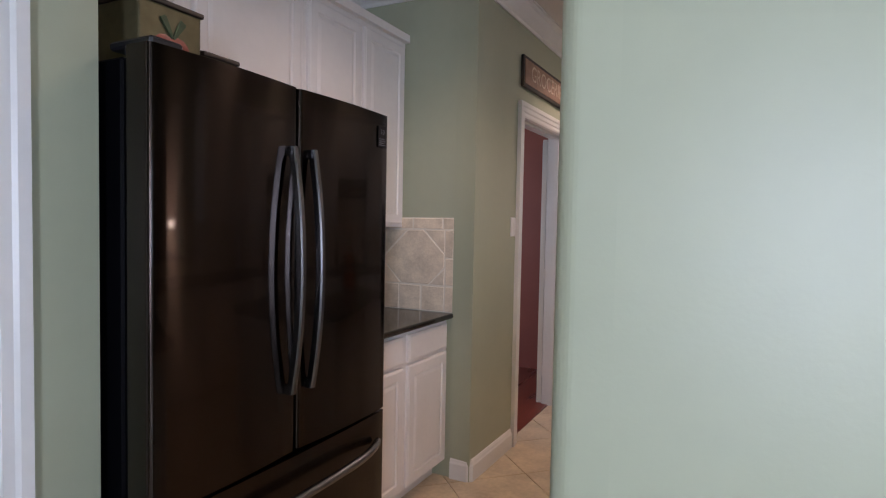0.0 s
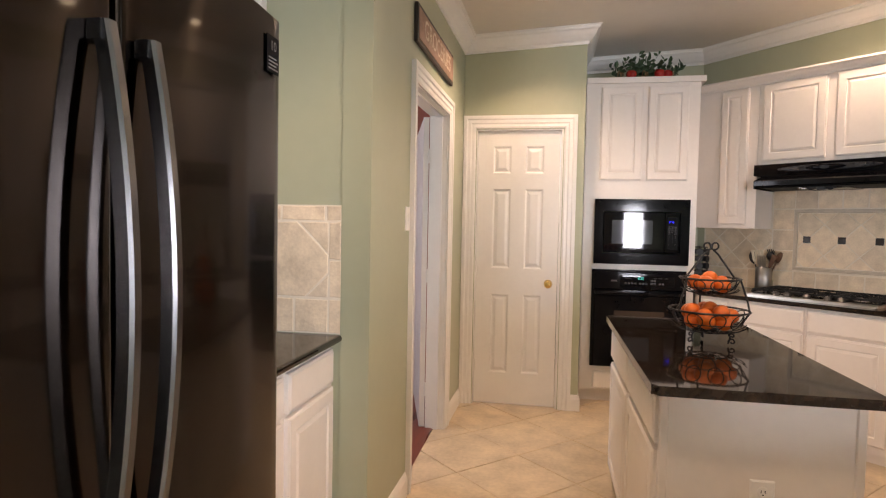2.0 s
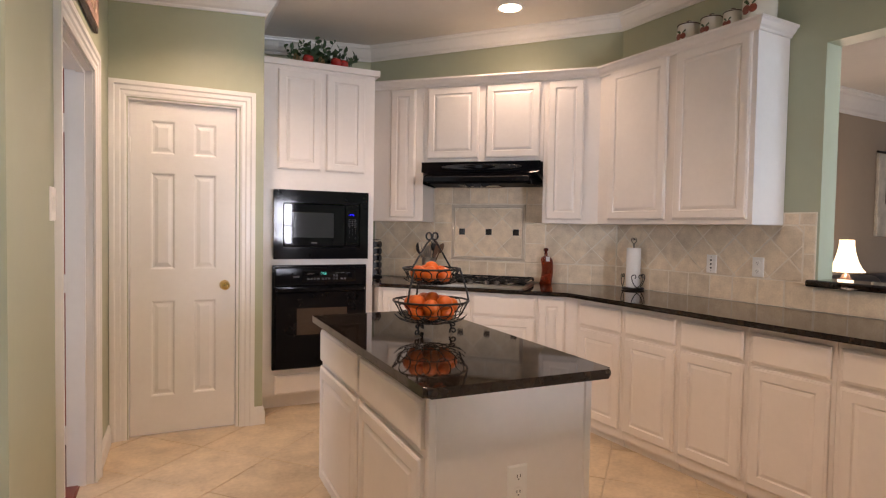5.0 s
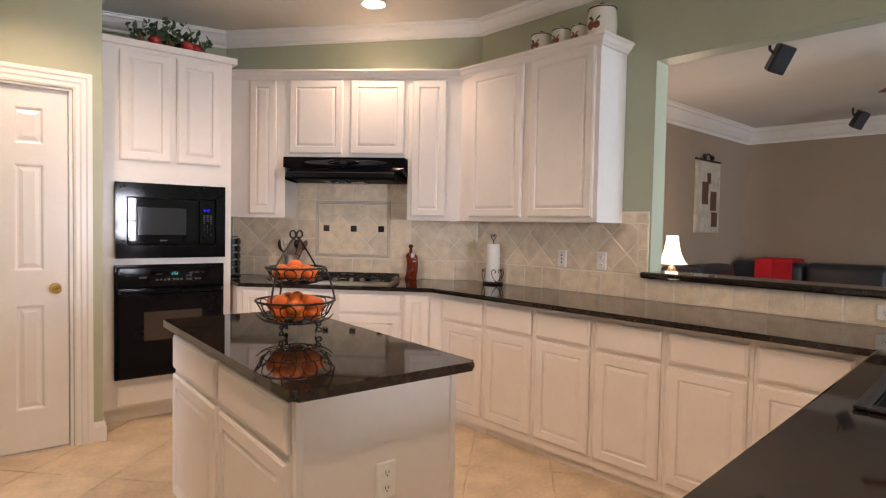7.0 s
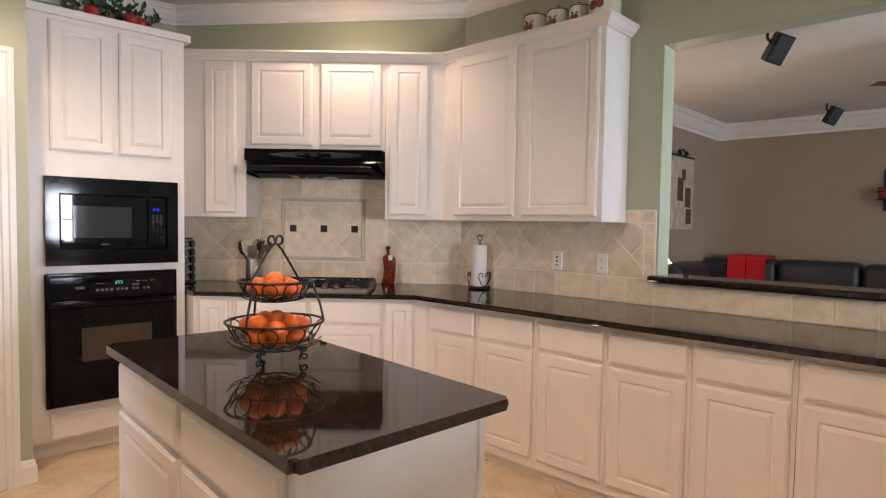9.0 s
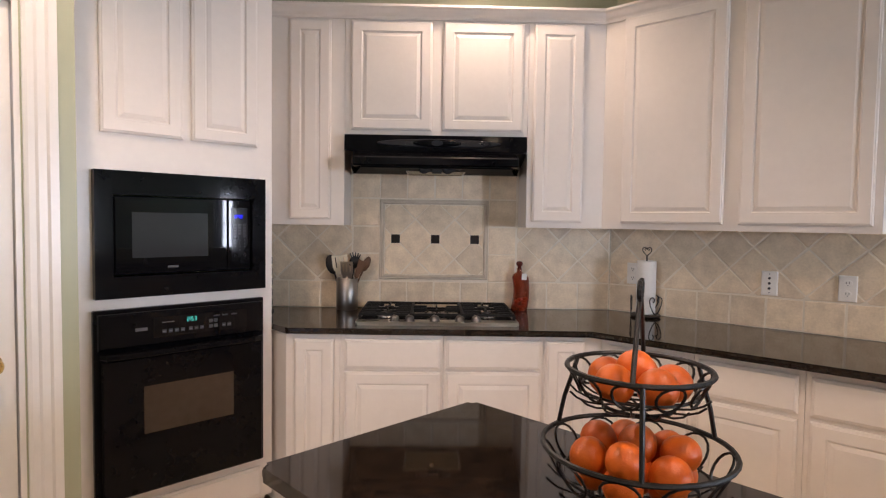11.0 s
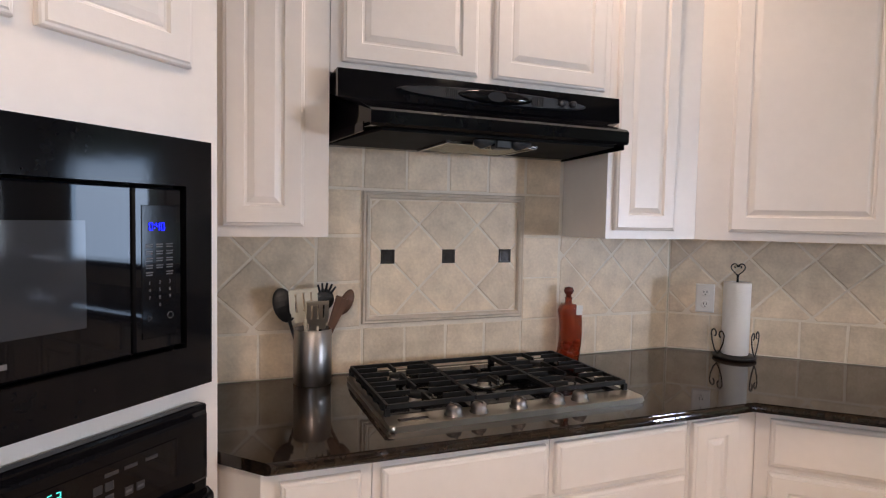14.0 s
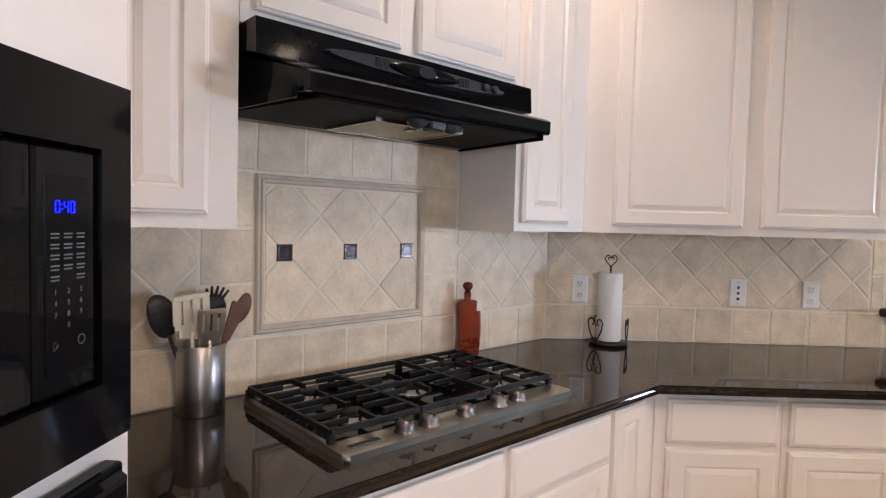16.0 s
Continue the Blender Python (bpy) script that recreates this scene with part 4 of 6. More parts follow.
tube(bm, [(0.797, -0.0138, 1.224), (0.797, -0.0138, 1.213), (0.805, -0.0138, 1.2185)], 0.0006, 4, True)
tagged(part("start_and_cancel", bm, INK, cpn), kind="stuff")
part("maker_mark", B(0.530, 0.570, -0.0130, -0.0115, 1.178, 1.186), INK, mw)

ov = thing("wall_oven", TOW, "built-in black wall oven with a dark window", "oven")
part("body", B(0.287, 0.920, 0.016, 0.55, 0.303, 1.012), BLACKPL, ov)
part("frame", B(0.270, 0.930, -0.012, 0.018, 0.290, 1.026, 0.006, 2), BLACKEN, ov)
part("control_fascia", panel(bmesh.new(), 0.278, 0.922, 0.872, 1.016, -0.030, [(0, 0.02), (0.006, 0.004), (0.012, 0)]), BLACKEN, ov)
part("display_panel", B(0.468, 0.842, -0.032, -0.029, 0.905, 0.985), BLACKGL, ov)
seg7("2:53", 0.017, 0.594, -0.0335, 0.958, TEAL, ov)
bm = bmesh.new()
for i, x in enumerate((0.50, 0.523, 0.546, 0.569, 0.60, 0.622, 0.644, 0.68, 0.70, 0.735, 0.757)):
    for q in range(2 if 6 < i < 9 else 1):
        box(bm, x, x + 0.016, -0.0335, -0.0315, 0.920 + q * 0.022, 0.935 + q * 0.022, 0.001)
for x in (0.70, 0.735, 0.775):
    box(bm, x, x + 0.024, -0.0335, -0.0315, 0.966, 0.972)
tagged(part("keypad", bm, BLACKPL, ov), kind="stuff")
bm = bmesh.new()
for i, x in enumerate((0.50, 0.523, 0.546, 0.569, 0.60, 0.622, 0.644, 0.735, 0.757)):
    box(bm, x + 0.002, x + 0.013, -0.0345, -0.0334, 0.925, 0.929)
box(bm, 0.50, 0.545, -0.0335, -0.0315, 0.962, 0.965)
tagged(part("key_legend", bm, INK, ov), kind="stuff")
part("maker_mark", B(0.405, 0.447, -0.0315, -0.0295, 0.938, 0.950), INK, ov)
dr = part("door", panel(bmesh.new(), 0.288, 0.912, 0.300, 0.838, -0.040, [(0, 0.03), (0, 0.006), (0.006, 0)]), BLACKEN, ov, "glossy black oven door")
part("window", B(0.430, 0.780, -0.0415, -0.0395, 0.535, 0.722), OVENGL, dr, "brown tinted oven window")
bm = bmesh.new()
prism(bm, [(0.285, -0.03), (0.30, -0.062), (0.34, -0.075), (0.86, -0.075), (0.90, -0.062), (0.915, -0.03), (0.86, -0.045), (0.34, -0.045)], 0.842, 0.866, 0.006, 2)
part("handle", bm, BLACKEN, dr, "full-width black door handle")

# range hood
hd = thing("range_hood", FD @ pose(-0.990, 0, 0), "glossy black under-cabinet range hood", "range hood")
HW = 0.455
bm = bmesh.new()
prof = [(-0.003, 1.640), (-0.003, 1.812), (-0.325, 1.812), (-0.33, 1.735), (-0.345, 1.722), (-0.440, 1.694), (-0.452, 1.686), (-0.452, 1.655), (-0.446, 1.648), (-0.430, 1.648), (-0.05, 1.660), (-0.05, 1.640)]
L = [[bm.verts.new((x, y, z)) for y, z in prof] for x in (-HW, HW)]
k = len(prof)
for j in range(k):
    bm.faces.new((L[0][j], L[0][(j + 1) % k], L[1][(j + 1) % k], L[1][j]))
bm.faces.new(L[0]), bm.faces.new(L[1][::-1])
for f in bm.verts:
    if f.co.y < -0.34:
        f.co.x *= 0.87
part("shell", bm, BLACKEN, hd)
part("liner", prism(bmesh.new(), [(-0.36, -0.43), (0.36, -0.43), (0.43, -0.055), (-0.43, -0.055)], 1.640, 1.647), HOODIN, hd, "matt black underside liner")
for s in (-1, 1):
    part("side_flange", prism(bmesh.new(), [(s * HW, -0.003), (s * (HW - 0.004), -0.003), (s * (HW - 0.054), -0.42), (s * (HW - 0.050), -0.42)] if s > 0 else [(s * HW, -0.003), (s * (HW - 0.004), -0.003), (s * (HW - 0.05), -0.42), (s * (HW - 0.046), -0.42)], 1.636, 1.66), BLACKEN, hd)

bm = bmesh.new()
n = 28
lo, hi = [], []
for i in range(n):
    q = 2 * math.pi * i / n
    lo.append(bm.verts.new((0.015 + 0.31 * math.cos(q), -0.329, 1.772 + 0.022 * math.sin(q))))
    hi.append(bm.verts.new((0.015 + 0.30 * math.cos(q), -0.340, 1.772 + 0.018 * math.sin(q))))
for i in range(n):
    bm.faces.new((lo[i], lo[(i + 1) % n], hi[(i + 1) % n], hi[i]))
bm.faces.new(hi), bm.faces.new(lo[::-1])
part("fascia_oval", bm, BLACKPL, hd)
bm = lathe(bmesh.new(), [(0.12, 0), (0.118, 0.004), (0.10, 0.008), (0, 0.010)], 28)
bmesh.ops.scale(bm, vec=(1, 0.16, 1), verts=bm.verts[:])
part("centre_cap", bm, BLACKEN, hd, smooth=True, m=pose(0.005, -0.340, 1.772, 90))
bm = lathe(bmesh.new(), [(0.030, 0), (0.029, 0.002), (0, 0.0025)], 24)
bmesh.ops.scale(bm, vec=(1, 0.5, 1), verts=bm.verts[:])
part("maker_mark", bm, MESHGL, hd, m=pose(0.005, -0.349, 1.772, 90))
for s in (-1, 1):
    for i in range(7):
        part("vent_slot", B(0.005 + s * (0.122 + 0.006 * i) - 0.0012, 0.005 + s * (0.122 + 0.006 * i) + 0.0012, -0.343, -0.338, 1.760, 1.784), SLOT, hd)
for x in (0.228, 0.268):
    part("knob", lathe(bmesh.new(), [(0.011, 0), (0.010, 0.012), (0.006, 0.015), (0, 0.015)], 14), BLACKPL, hd, m=pose(x, -0.338, 1.774, 90))
    part("knob_mark", B(x - 0.016, x - 0.012, -0.3415, -0.338, 1.772, 1.776), INK, hd)
fl = part("grease_filter", B(-0.14, 0.14, -0.33, -0.10, 1.634, 1.646), FILTER, hd, "brass-coloured mesh grease filter")
bm = bmesh.new()
for a, b, c, e in ((-0.148, 0.148, -0.338, -0.328), (-0.148, 0.148, -0.102, -0.092), (-0.148, -0.138, -0.328, -0.102), (0.138, 0.148, -0.328, -0.102)):
    box(bm, a, b, c, e, 1.631, 1.645)
box(bm, -0.01, 0.01, -0.30, -0.27, 1.628, 1.634)
part("filter_frame", bm, CHROME, fl)
for x in (-0.055, 0.06):
    part("lamp_bulb", lathe(bmesh.new(), [(0, -0.03), (0.014, -0.026), (0.022, -0.01), (0.022, 0.004), (0.013, 0.022), (0.012, 0.034), (0, 0.034)], 14), MESHGL, hd, "clear unlit bulb", True, pose(x, -0.385, 1.638, 0, 90))
part("lamp_holder", B(-0.02, 0.03, -0.40, -0.36, 1.618, 1.655, 0.004), BLACKPL, hd)

# gas cooktop
ck = thing("gas_cooktop", FD @ pose(-0.976, -0.318, CT), "stainless gas cooktop with black cast-iron grates", "cooktop")
part("tray", prism(bmesh.new(), rounded_rect(-0.382, 0.382, -0.248, 0.245, 0.012), 0.0, 0.016, 0.008, 3), STEEL, ck, "brushed stainless tray")
part("burner_pan", B(-0.365, 0.365, -0.165, 0.228, 0.0145, 0.0175), BLACKEN, ck)


def rod(bm, a, b, w, h):
    """A square bar from a to b, w wide and h high."""
    a, b = Vector(a), Vector(b)
    d = (b - a).normalized()
    s = Vector((-d.y, d.x, 0)).normalized() * w / 2
    v = []
    for p in (a, b):
        v.append([bm.verts.new(p + s), bm.verts.new(p - s), bm.verts.new(p - s * 0.7 + Vector((0, 0, h))), bm.verts.new(p + s * 0.7 + Vector((0, 0, h)))])
    for j in range(4):
        bm.faces.new((v[0][j], v[0][(j + 1) % 4], v[1][(j + 1) % 4], v[1][j]))
    bm.faces.new(v[0][::-1]), bm.faces.new(v[1])


for gx0, gx1 in ((-0.368, -0.126), (-0.121, 0.121), (0.126, 0.368)):
    gt = None
    bm = bmesh.new()
    y0, y1, z = -0.168, 0.232, 0.034
    for p, q in (((gx0, y0, z), (gx1, y0, z)), ((gx0, y1, z), (gx1, y1, z)), ((gx0, y0, z), (gx0, y1, z)), ((gx1, y0, z), (gx1, y1, z)), ((gx0, (y0 + y1) / 2, z), (gx1, (y0 + y1) / 2, z))):
        rod(bm, p, q, 0.011, 0.012)
    for sx, sy in ((gx0, y0), (gx1, y0), (gx0, y1), (gx1, y1)):
        box(bm, sx - 0.007, sx + 0.007, sy - 0.007, sy + 0.007, 0.0165, 0.036)
    cxm = (gx0 + gx1) / 2
    for yc in ((y0 + (y1 - y0) * 0.25, y0 + (y1 - y0) * 0.75) if abs(cxm) > 0.1 else ((y0 + y1) / 2,)):
        for sx in (-1, 1):
            xe = gx0 if sx < 0 else gx1
            for o in (-0.055, 0.0, 0.055):
                rod(bm, (xe, yc + o, z), (cxm + sx * (0.028 if o == 0 else 0.05), yc + o, z), 0.009, 0.013)
        for sy in (-1, 1):
            rod(bm, (cxm, yc + sy * 0.095, z), (cxm, yc + sy * 0.028, z), 0.009, 0.013)
    for i in range(6):
        yy = y0 + 0.03 + i * 0.066
        if gx0 < -0.3:
            box(bm, gx0 - 0.006, gx0, yy, yy + 0.022, 0.022, 0.034)
    part("grate", bm, GRATE, ck, "black cast-iron grate")
for bx, by, br in ((-0.247, -0.068, 0.038), (-0.247, 0.132, 0.030), (0, 0.032, 0.050), (0.247, -0.068, 0.030), (0.247, 0.132, 0.038)):
    bu = part("burner", lathe(bmesh.new(), [(br + 0.012, 0), (br + 0.012, 0.005), (br, 0.007), (br, 0.012), (0, 0.012)], 20), CHROME, ck, "bright burner ring", True, pose(bx, by, 0.0175))
    part("cap", lathe(bmesh.new(), [(br - 0.006, 0), (br - 0.004, 0.003), (br - 0.007, 0.007), (0, 0.008)], 20), GRATE, bu, "", True, pose(0, 0, 0.012))
for kx in (-0.201, -0.130, -0.012, 0.107, 0.183):
    kn = part("knob", lathe(bmesh.new(), [(0.025, 0), (0.025, 0.004), (0.021, 0.006), (0.0215, 0.015), (0.019, 0.022), (0.012, 0.027), (0, 0.028)], 20), KNOBM, ck, "round brushed metal knob", True, pose(kx, -0.208, 0.015))
    part("grip", B(-0.002, 0.002, -0.016, 0.016, 0.020, 0.030, 0.001), KNOBM, kn, m=pose(0, 0, 0, 0, 0, 20))
part("maker_plate", B(-0.352, -0.272, -0.222, -0.202, 0.0155, 0.0185, 0.001), CHROME, ck)
part("plate_mark", B(-0.345, -0.280, -0.216, -0.208, 0.0180, 0.0192), BLACKPL, ck)

# sink with faucet
sk = thing("kitchen_sink", FS @ pose(-1.44, -0.385, CT) @ Matrix.Diagonal((1.12, 1, 1, 1)), "black composite double-bowl sink set in the granite", "sink")
bm = bmesh.new()
for a, b, c, e in ((-0.375, 0.375, -0.222, -0.190), (-0.375, 0.375, 0.150, 0.222), (-0.375, -0.340, -0.190, 0.150), (0.340, 0.375, -0.190, 0.150), (-0.018, 0.018, -0.190, 0.150)):
    box(bm, a, b, c, e, 0.0005, 0.011, 0.003)
part("rim", bm, BLACKPL, sk)
for a, b in ((-0.340, -0.018), (0.018, 0.340)):
    bm = bmesh.new()
    for q in ((a, a + 0.006, -0.19, 0.15, -0.19, 0.0), (b - 0.006, b, -0.19, 0.15, -0.19, 0.0), (a + 0.006, b - 0.006, -0.19, -0.184, -0.19, 0.0), (a + 0.006, b - 0.006, 0.144, 0.15, -0.19, 0.0), (a, b, -0.19, 0.15, -0.20, -0.19)):
        box(bm, *q)
    part("bowl", bm, BLACKPL, sk)
    part("drain", lathe(bmesh.new(), [(0.04, 0), (0.038, 0.003), (0.02, 0.001), (0, 0.001)], 18), CHROME, sk, m=pose((a + b) / 2, -0.02, -0.19))
fc = thing("faucet", FS @ pose(-1.44, -0.195, CT + 0.011), "tall gooseneck chrome kitchen faucet", "faucet")
part("base", lathe(bmesh.new(), [(0.028, 0), (0.026, 0.01), (0.016, 0.03), (0.014, 0.06), (0, 0.06)], 16), CHROME, fc, smooth=True)
part("spout", tube(bmesh.new(), [(0, 0, 0.05), (0, 0, 0.24)] + [(0, -0.085 + 0.085 * math.cos(q), 0.24 + 0.085 * math.sin(q)) for q in [math.pi * i / 10 for i in range(1, 11)]] + [(0, -0.17, 0.19)], 0.011, 10), CHROME, fc, smooth=True)
part("lever", tube(bmesh.new(), [(0.015, 0, 0.045), (0.05, 0, 0.06), (0.09, 0, 0.085)], 0.006, 8), CHROME, fc, smooth=True)

# ---- things on the range counter ----
cr = thing("utensil_crock", FD @ pose(-1.463, -0.070, CT), "brushed steel crock full of cooking utensils", "utensil holder")
part("cup", lathe(bmesh.new(), [(0, 0), (0.056, 0), (0.058, 0.003), (0.058, 0.170), (0.0565, 0.171), (0.055, 0.170), (0.055, 0.006), (0, 0.006)], 32), CROCKM, cr, "brushed steel cylinder", True)


def utensil(name, foot, top, material, head, label):
    u = part(name, tube(bmesh.new(), [foot, top], [0.006, 0.005], 8), material, cr, label, True)
    d = (Vector(top) - Vector(foot)).normalized()
    m = Matrix.Translation(top) @ Matrix((Vector((1, 0, 0)) - d * d.x, d.cross(Vector((1, 0, 0)) - d * d.x), d)).transposed().to_4x4()
    part("head", head, material, u, smooth=False, m=m)


def paddle(w, h, slots=0, t=0.003, taper=0.75):
    bm = bmesh.new()
    if slots:
        g = 0.006
        bw = (w - g * slots) / (slots + 1)
        for i in range(slots + 1):
            box(bm, -w / 2 + i * (bw + g), -w / 2 + i * (bw + g) + bw, -t, t, 0.024, h - 0.012)
        box(bm, -w / 2 * 0.92, w / 2 * 0.92, -t, t, 0.010, 0.024)
        box(bm, -w / 2, w / 2, -t, t, h - 0.012, h, 0.001)
        box(bm, -w / 2 * taper, w / 2 * taper, -t, t, -0.01, 0.012, 0.001)
    else:
        box(bm, -w / 2, w / 2, -t, t, 0, h)
        for v in bm.verts:
            if v.co.z < 0.01:
                v.co.x *= taper * 0.6
        bmesh.ops.bevel(bm, geom=bm.edges[:], offset=0.0025, segments=2, affect='EDGES')
    return bm


def spoon(rx, rz):
    bm = bmesh.new()
    bmesh.ops.create_uvsphere(bm, u_segments=14, v_segments=10, radius=1)
    for v in bm.verts:
        v.co = Vector((v.co.x * rx, v.co.y * 0.009 + 0.010 * (v.co.z ** 2), v.co.z * rz + rz * 0.9))
    return bm


utensil("spatula", (-0.01, 0.01, 0.03), (-0.028, -0.022, 0.205), CREAM, paddle(0.085, 0.095, 3), "cream slotted spatula")
utensil("turner", (0.01, -0.01, 0.03), (0.006, -0.045, 0.185), STEEL, paddle(0.066, 0.080, 3), "metal slotted turner")
utensil("ladle", (-0.02, 0.0, 0.03), (-0.070, 0.01, 0.195), BLACKPL, spoon(0.036, 0.055), "black nylon spoon")
bm = spoon(0.030, 0.034)
for i in range(5):
    q = -0.9 + 0.45 * i
    tube(bm, [(0.022 * math.sin(q), 0.004, 0.045 + 0.012 * math.cos(q)), (0.036 * math.sin(q), -0.004, 0.062 + 0.024 * math.cos(q))], [0.004, 0.003], 6)
utensil("pasta_fork", (0.01, 0.02, 0.03), (0.034, 0.012, 0.225), BLACKPL, bm, "black pasta fork")
utensil("wooden_spoon", (0.0, 0.02, 0.03), (0.085, 0.0, 0.21), WOODU, spoon(0.024, 0.045), "dark wooden spoon")
utensil("wooden_paddle", (-0.01, -0.02, 0.03), (0.050, -0.025, 0.175), WOODU, paddle(0.050, 0.10), "dark wooden paddle")

bt = thing("bottle", FD @ pose(-0.518, -0.050, CT) @ Matrix.Diagonal((1.14, 1.1, 0.93, 1)), "tall curved amber-red bottle with a ball stopper", "bottle")
bm = bmesh.new()
n = 16
rings = []
for i in range(n + 1):
    u = i / n
    z = 0.225 * u
    wx = 0.042 + 0.0012 * math.cos(u * 5.5 + 0.5)
    ox = 0.012 * math.sin(u * 3.1)
    wx *= min(1.0, 0.45 + 6.0 * (1 - u))
    rings.append([bm.verts.new((ox + wx * math.cos(q) * (1 if abs(math.cos(q)) < 0.9 else 0.95), 0.034 * math.sin(q), z)) for q in [2 * math.pi * j / 14 for j in range(14)]])
for A, C2 in zip(rings, rings[1:]):
    for j in range(14):
        bm.faces.new((A[j], A[(j + 1) % 14], C2[(j + 1) % 14], C2[j]))
bm.faces.new(rings[0][::-1]), bm.faces.new(rings[-1])
part("glass", bm, LIQUOR, bt, "amber-red glass", True)
RB2 = random.Random(5)
bm = bmesh.new()
for i in range(14):
    bmesh.ops.create_uvsphere(bm, u_segments=10, v_segments=7, radius=RB2.uniform(0.008, 0.011), matrix=Matrix.Translation((0.010 * math.sin(i * 0.05) + RB2.uniform(-0.024, 0.024), RB2.uniform(-0.016, 0.016), 0.014 + 0.0045 * i)))
part("fruit", bm, ORANGE, bt, "orange berries steeping at the bottom", True)
part("neck", lathe(bmesh.new(), [(0.013, 0), (0.011, 0.012), (0.012, 0.028), (0, 0.028)], 14), LIQUOR, bt, "", True, pose(0, 0, 0.224))
part("stopper", lathe(bmesh.new(), [(0, 0), (0.009, 0), (0.009, 0.010), (0.014, 0.016), (0.017, 0.026), (0.013, 0.038), (0, 0.042)], 16), CORK, bt, "dark red ball stopper", True, pose(0, 0, 0.252))
part("tag", B(-0.004, 0.020, -0.0375, -0.0365, 0.186, 0.224, 0.0003), PAPERTAG, bt, "folded paper tag", m=pose(0, 0, 0, 0, 3, 0))


def scroll(bm, x, z, s, y=0.0, r=0.0022, turns=1.1, flip=1):
    """A wrought-iron curl in the xz plane."""
    pts = []
    for i in range(20):
        u = i / 19
        q = turns * 2 * math.pi * u
        rad = s * (1 - 0.75 * u)
        pts.append((x + flip * (s - rad * math.cos(q)), y, z + rad * math.sin(q)))
    return tube(bm, pts, r, 6)


pt = thing("paper_towel_holder", FR @ pose(0.247, -0.085, CT), "black wrought-iron stand holding a white paper towel roll", "paper towel holder")
part("base", lathe(bmesh.new(), [(0, 0.004), (0.075, 0.004), (0.078, 0.010), (0.072, 0.016), (0, 0.016)], 28), IRON, pt, smooth=True)
part("roll", lathe(bmesh.new(), [(0.014, 0.018), (0.047, 0.018), (0.049, 0.022), (0.049, 0.292), (0.047, 0.295), (0.014, 0.295), (0.014, 0.018)], 36), PAPER, pt, "white paper towel roll", True)
bm = tube(bmesh.new(), [(0, 0, 0.01), (0, 0, 0.325)], 0.004, 8)
part("post", bm, IRON, pt)
HQ = [2 * math.pi * i / 32 for i in range(32)]
bm = tube(bmesh.new(), [(0.0016 * 16 * math.sin(q) ** 3 * 0.95, 0, 0.345 + 0.0017 * (13 * math.cos(q) - 5 * math.cos(2 * q) - 2 * math.cos(3 * q) - math.cos(4 * q))) for q in HQ], 0.0024, 6, True)
for s in (-1, 1):
    scroll(bm, s * 0.001, 0.352, 0.007, 0, 0.002, 0.8, s)
part("heart_finial", bm, IRON, pt, "heart-shaped wire finial")
for ang in (-62, 66, 180):
    bm = bmesh.new()
    for s in (-1, 1):
        curl = [(s * (0.018 + (0.017 - 0.0024 * a) * math.cos(a)), -0.072, 0.074 + (0.017 - 0.0024 * a) * math.sin(a)) for a in [4.4 * i / 15 for i in range(16)]]
        tube(bm, [(0, -0.072, 0.014), (s * 0.016, -0.072, 0.028), (s * 0.030, -0.072, 0.052)] + curl, 0.0025, 6)
    part("scroll_arm", bm, IRON, pt, m=pose(0, 0, 0, 0, 0, ang) @ Matrix.Diagonal((1.2, 1, 1.25, 1)))

sr = thing("pod_carousel", pose(1.135, 5.60, CT), "black wire carousel holding rows of coffee pods", "coffee pod rack")
part("base", lathe(bmesh.new(), [(0, 0), (0.078, 0), (0.080, 0.006), (0.074, 0.012), (0, 0.012)], 24), IRON, sr)
part("post", tube(bmesh.new(), [(0, 0, 0.01), (0, 0, 0.315)], 0.005, 8), IRON, sr)
part("top_ring", tube(bmesh.new(), [(0.06 * math.cos(q), 0.06 * math.sin(q), 0.305) for q in [2 * math.pi * i / 20 for i in range(20)]], 0.003, 6, True), IRON, sr)
for r in range(5):
    for a in range(6):
        q = 2 * math.pi * a / 6 + 0.3
        part("pod", lathe(bmesh.new(), [(0, -0.02), (0.018, -0.02), (0.024, 0.016), (0.027, 0.018), (0.027, 0.021), (0, 0.021)], 12), BLACKPL, sr, m=pose(0.048 * math.cos(q), 0.048 * math.sin(q), 0.045 + 0.056 * r, 0, 90, math.degrees(q)))

# fruit basket on the island
fb = thing("fruit_basket", FI @ pose(0.020, 0.048, IT) @ Matrix.Diagonal((1.12, 1.12, 1.03, 1)), "two-tier black wire basket filled with oranges", "fruit basket")


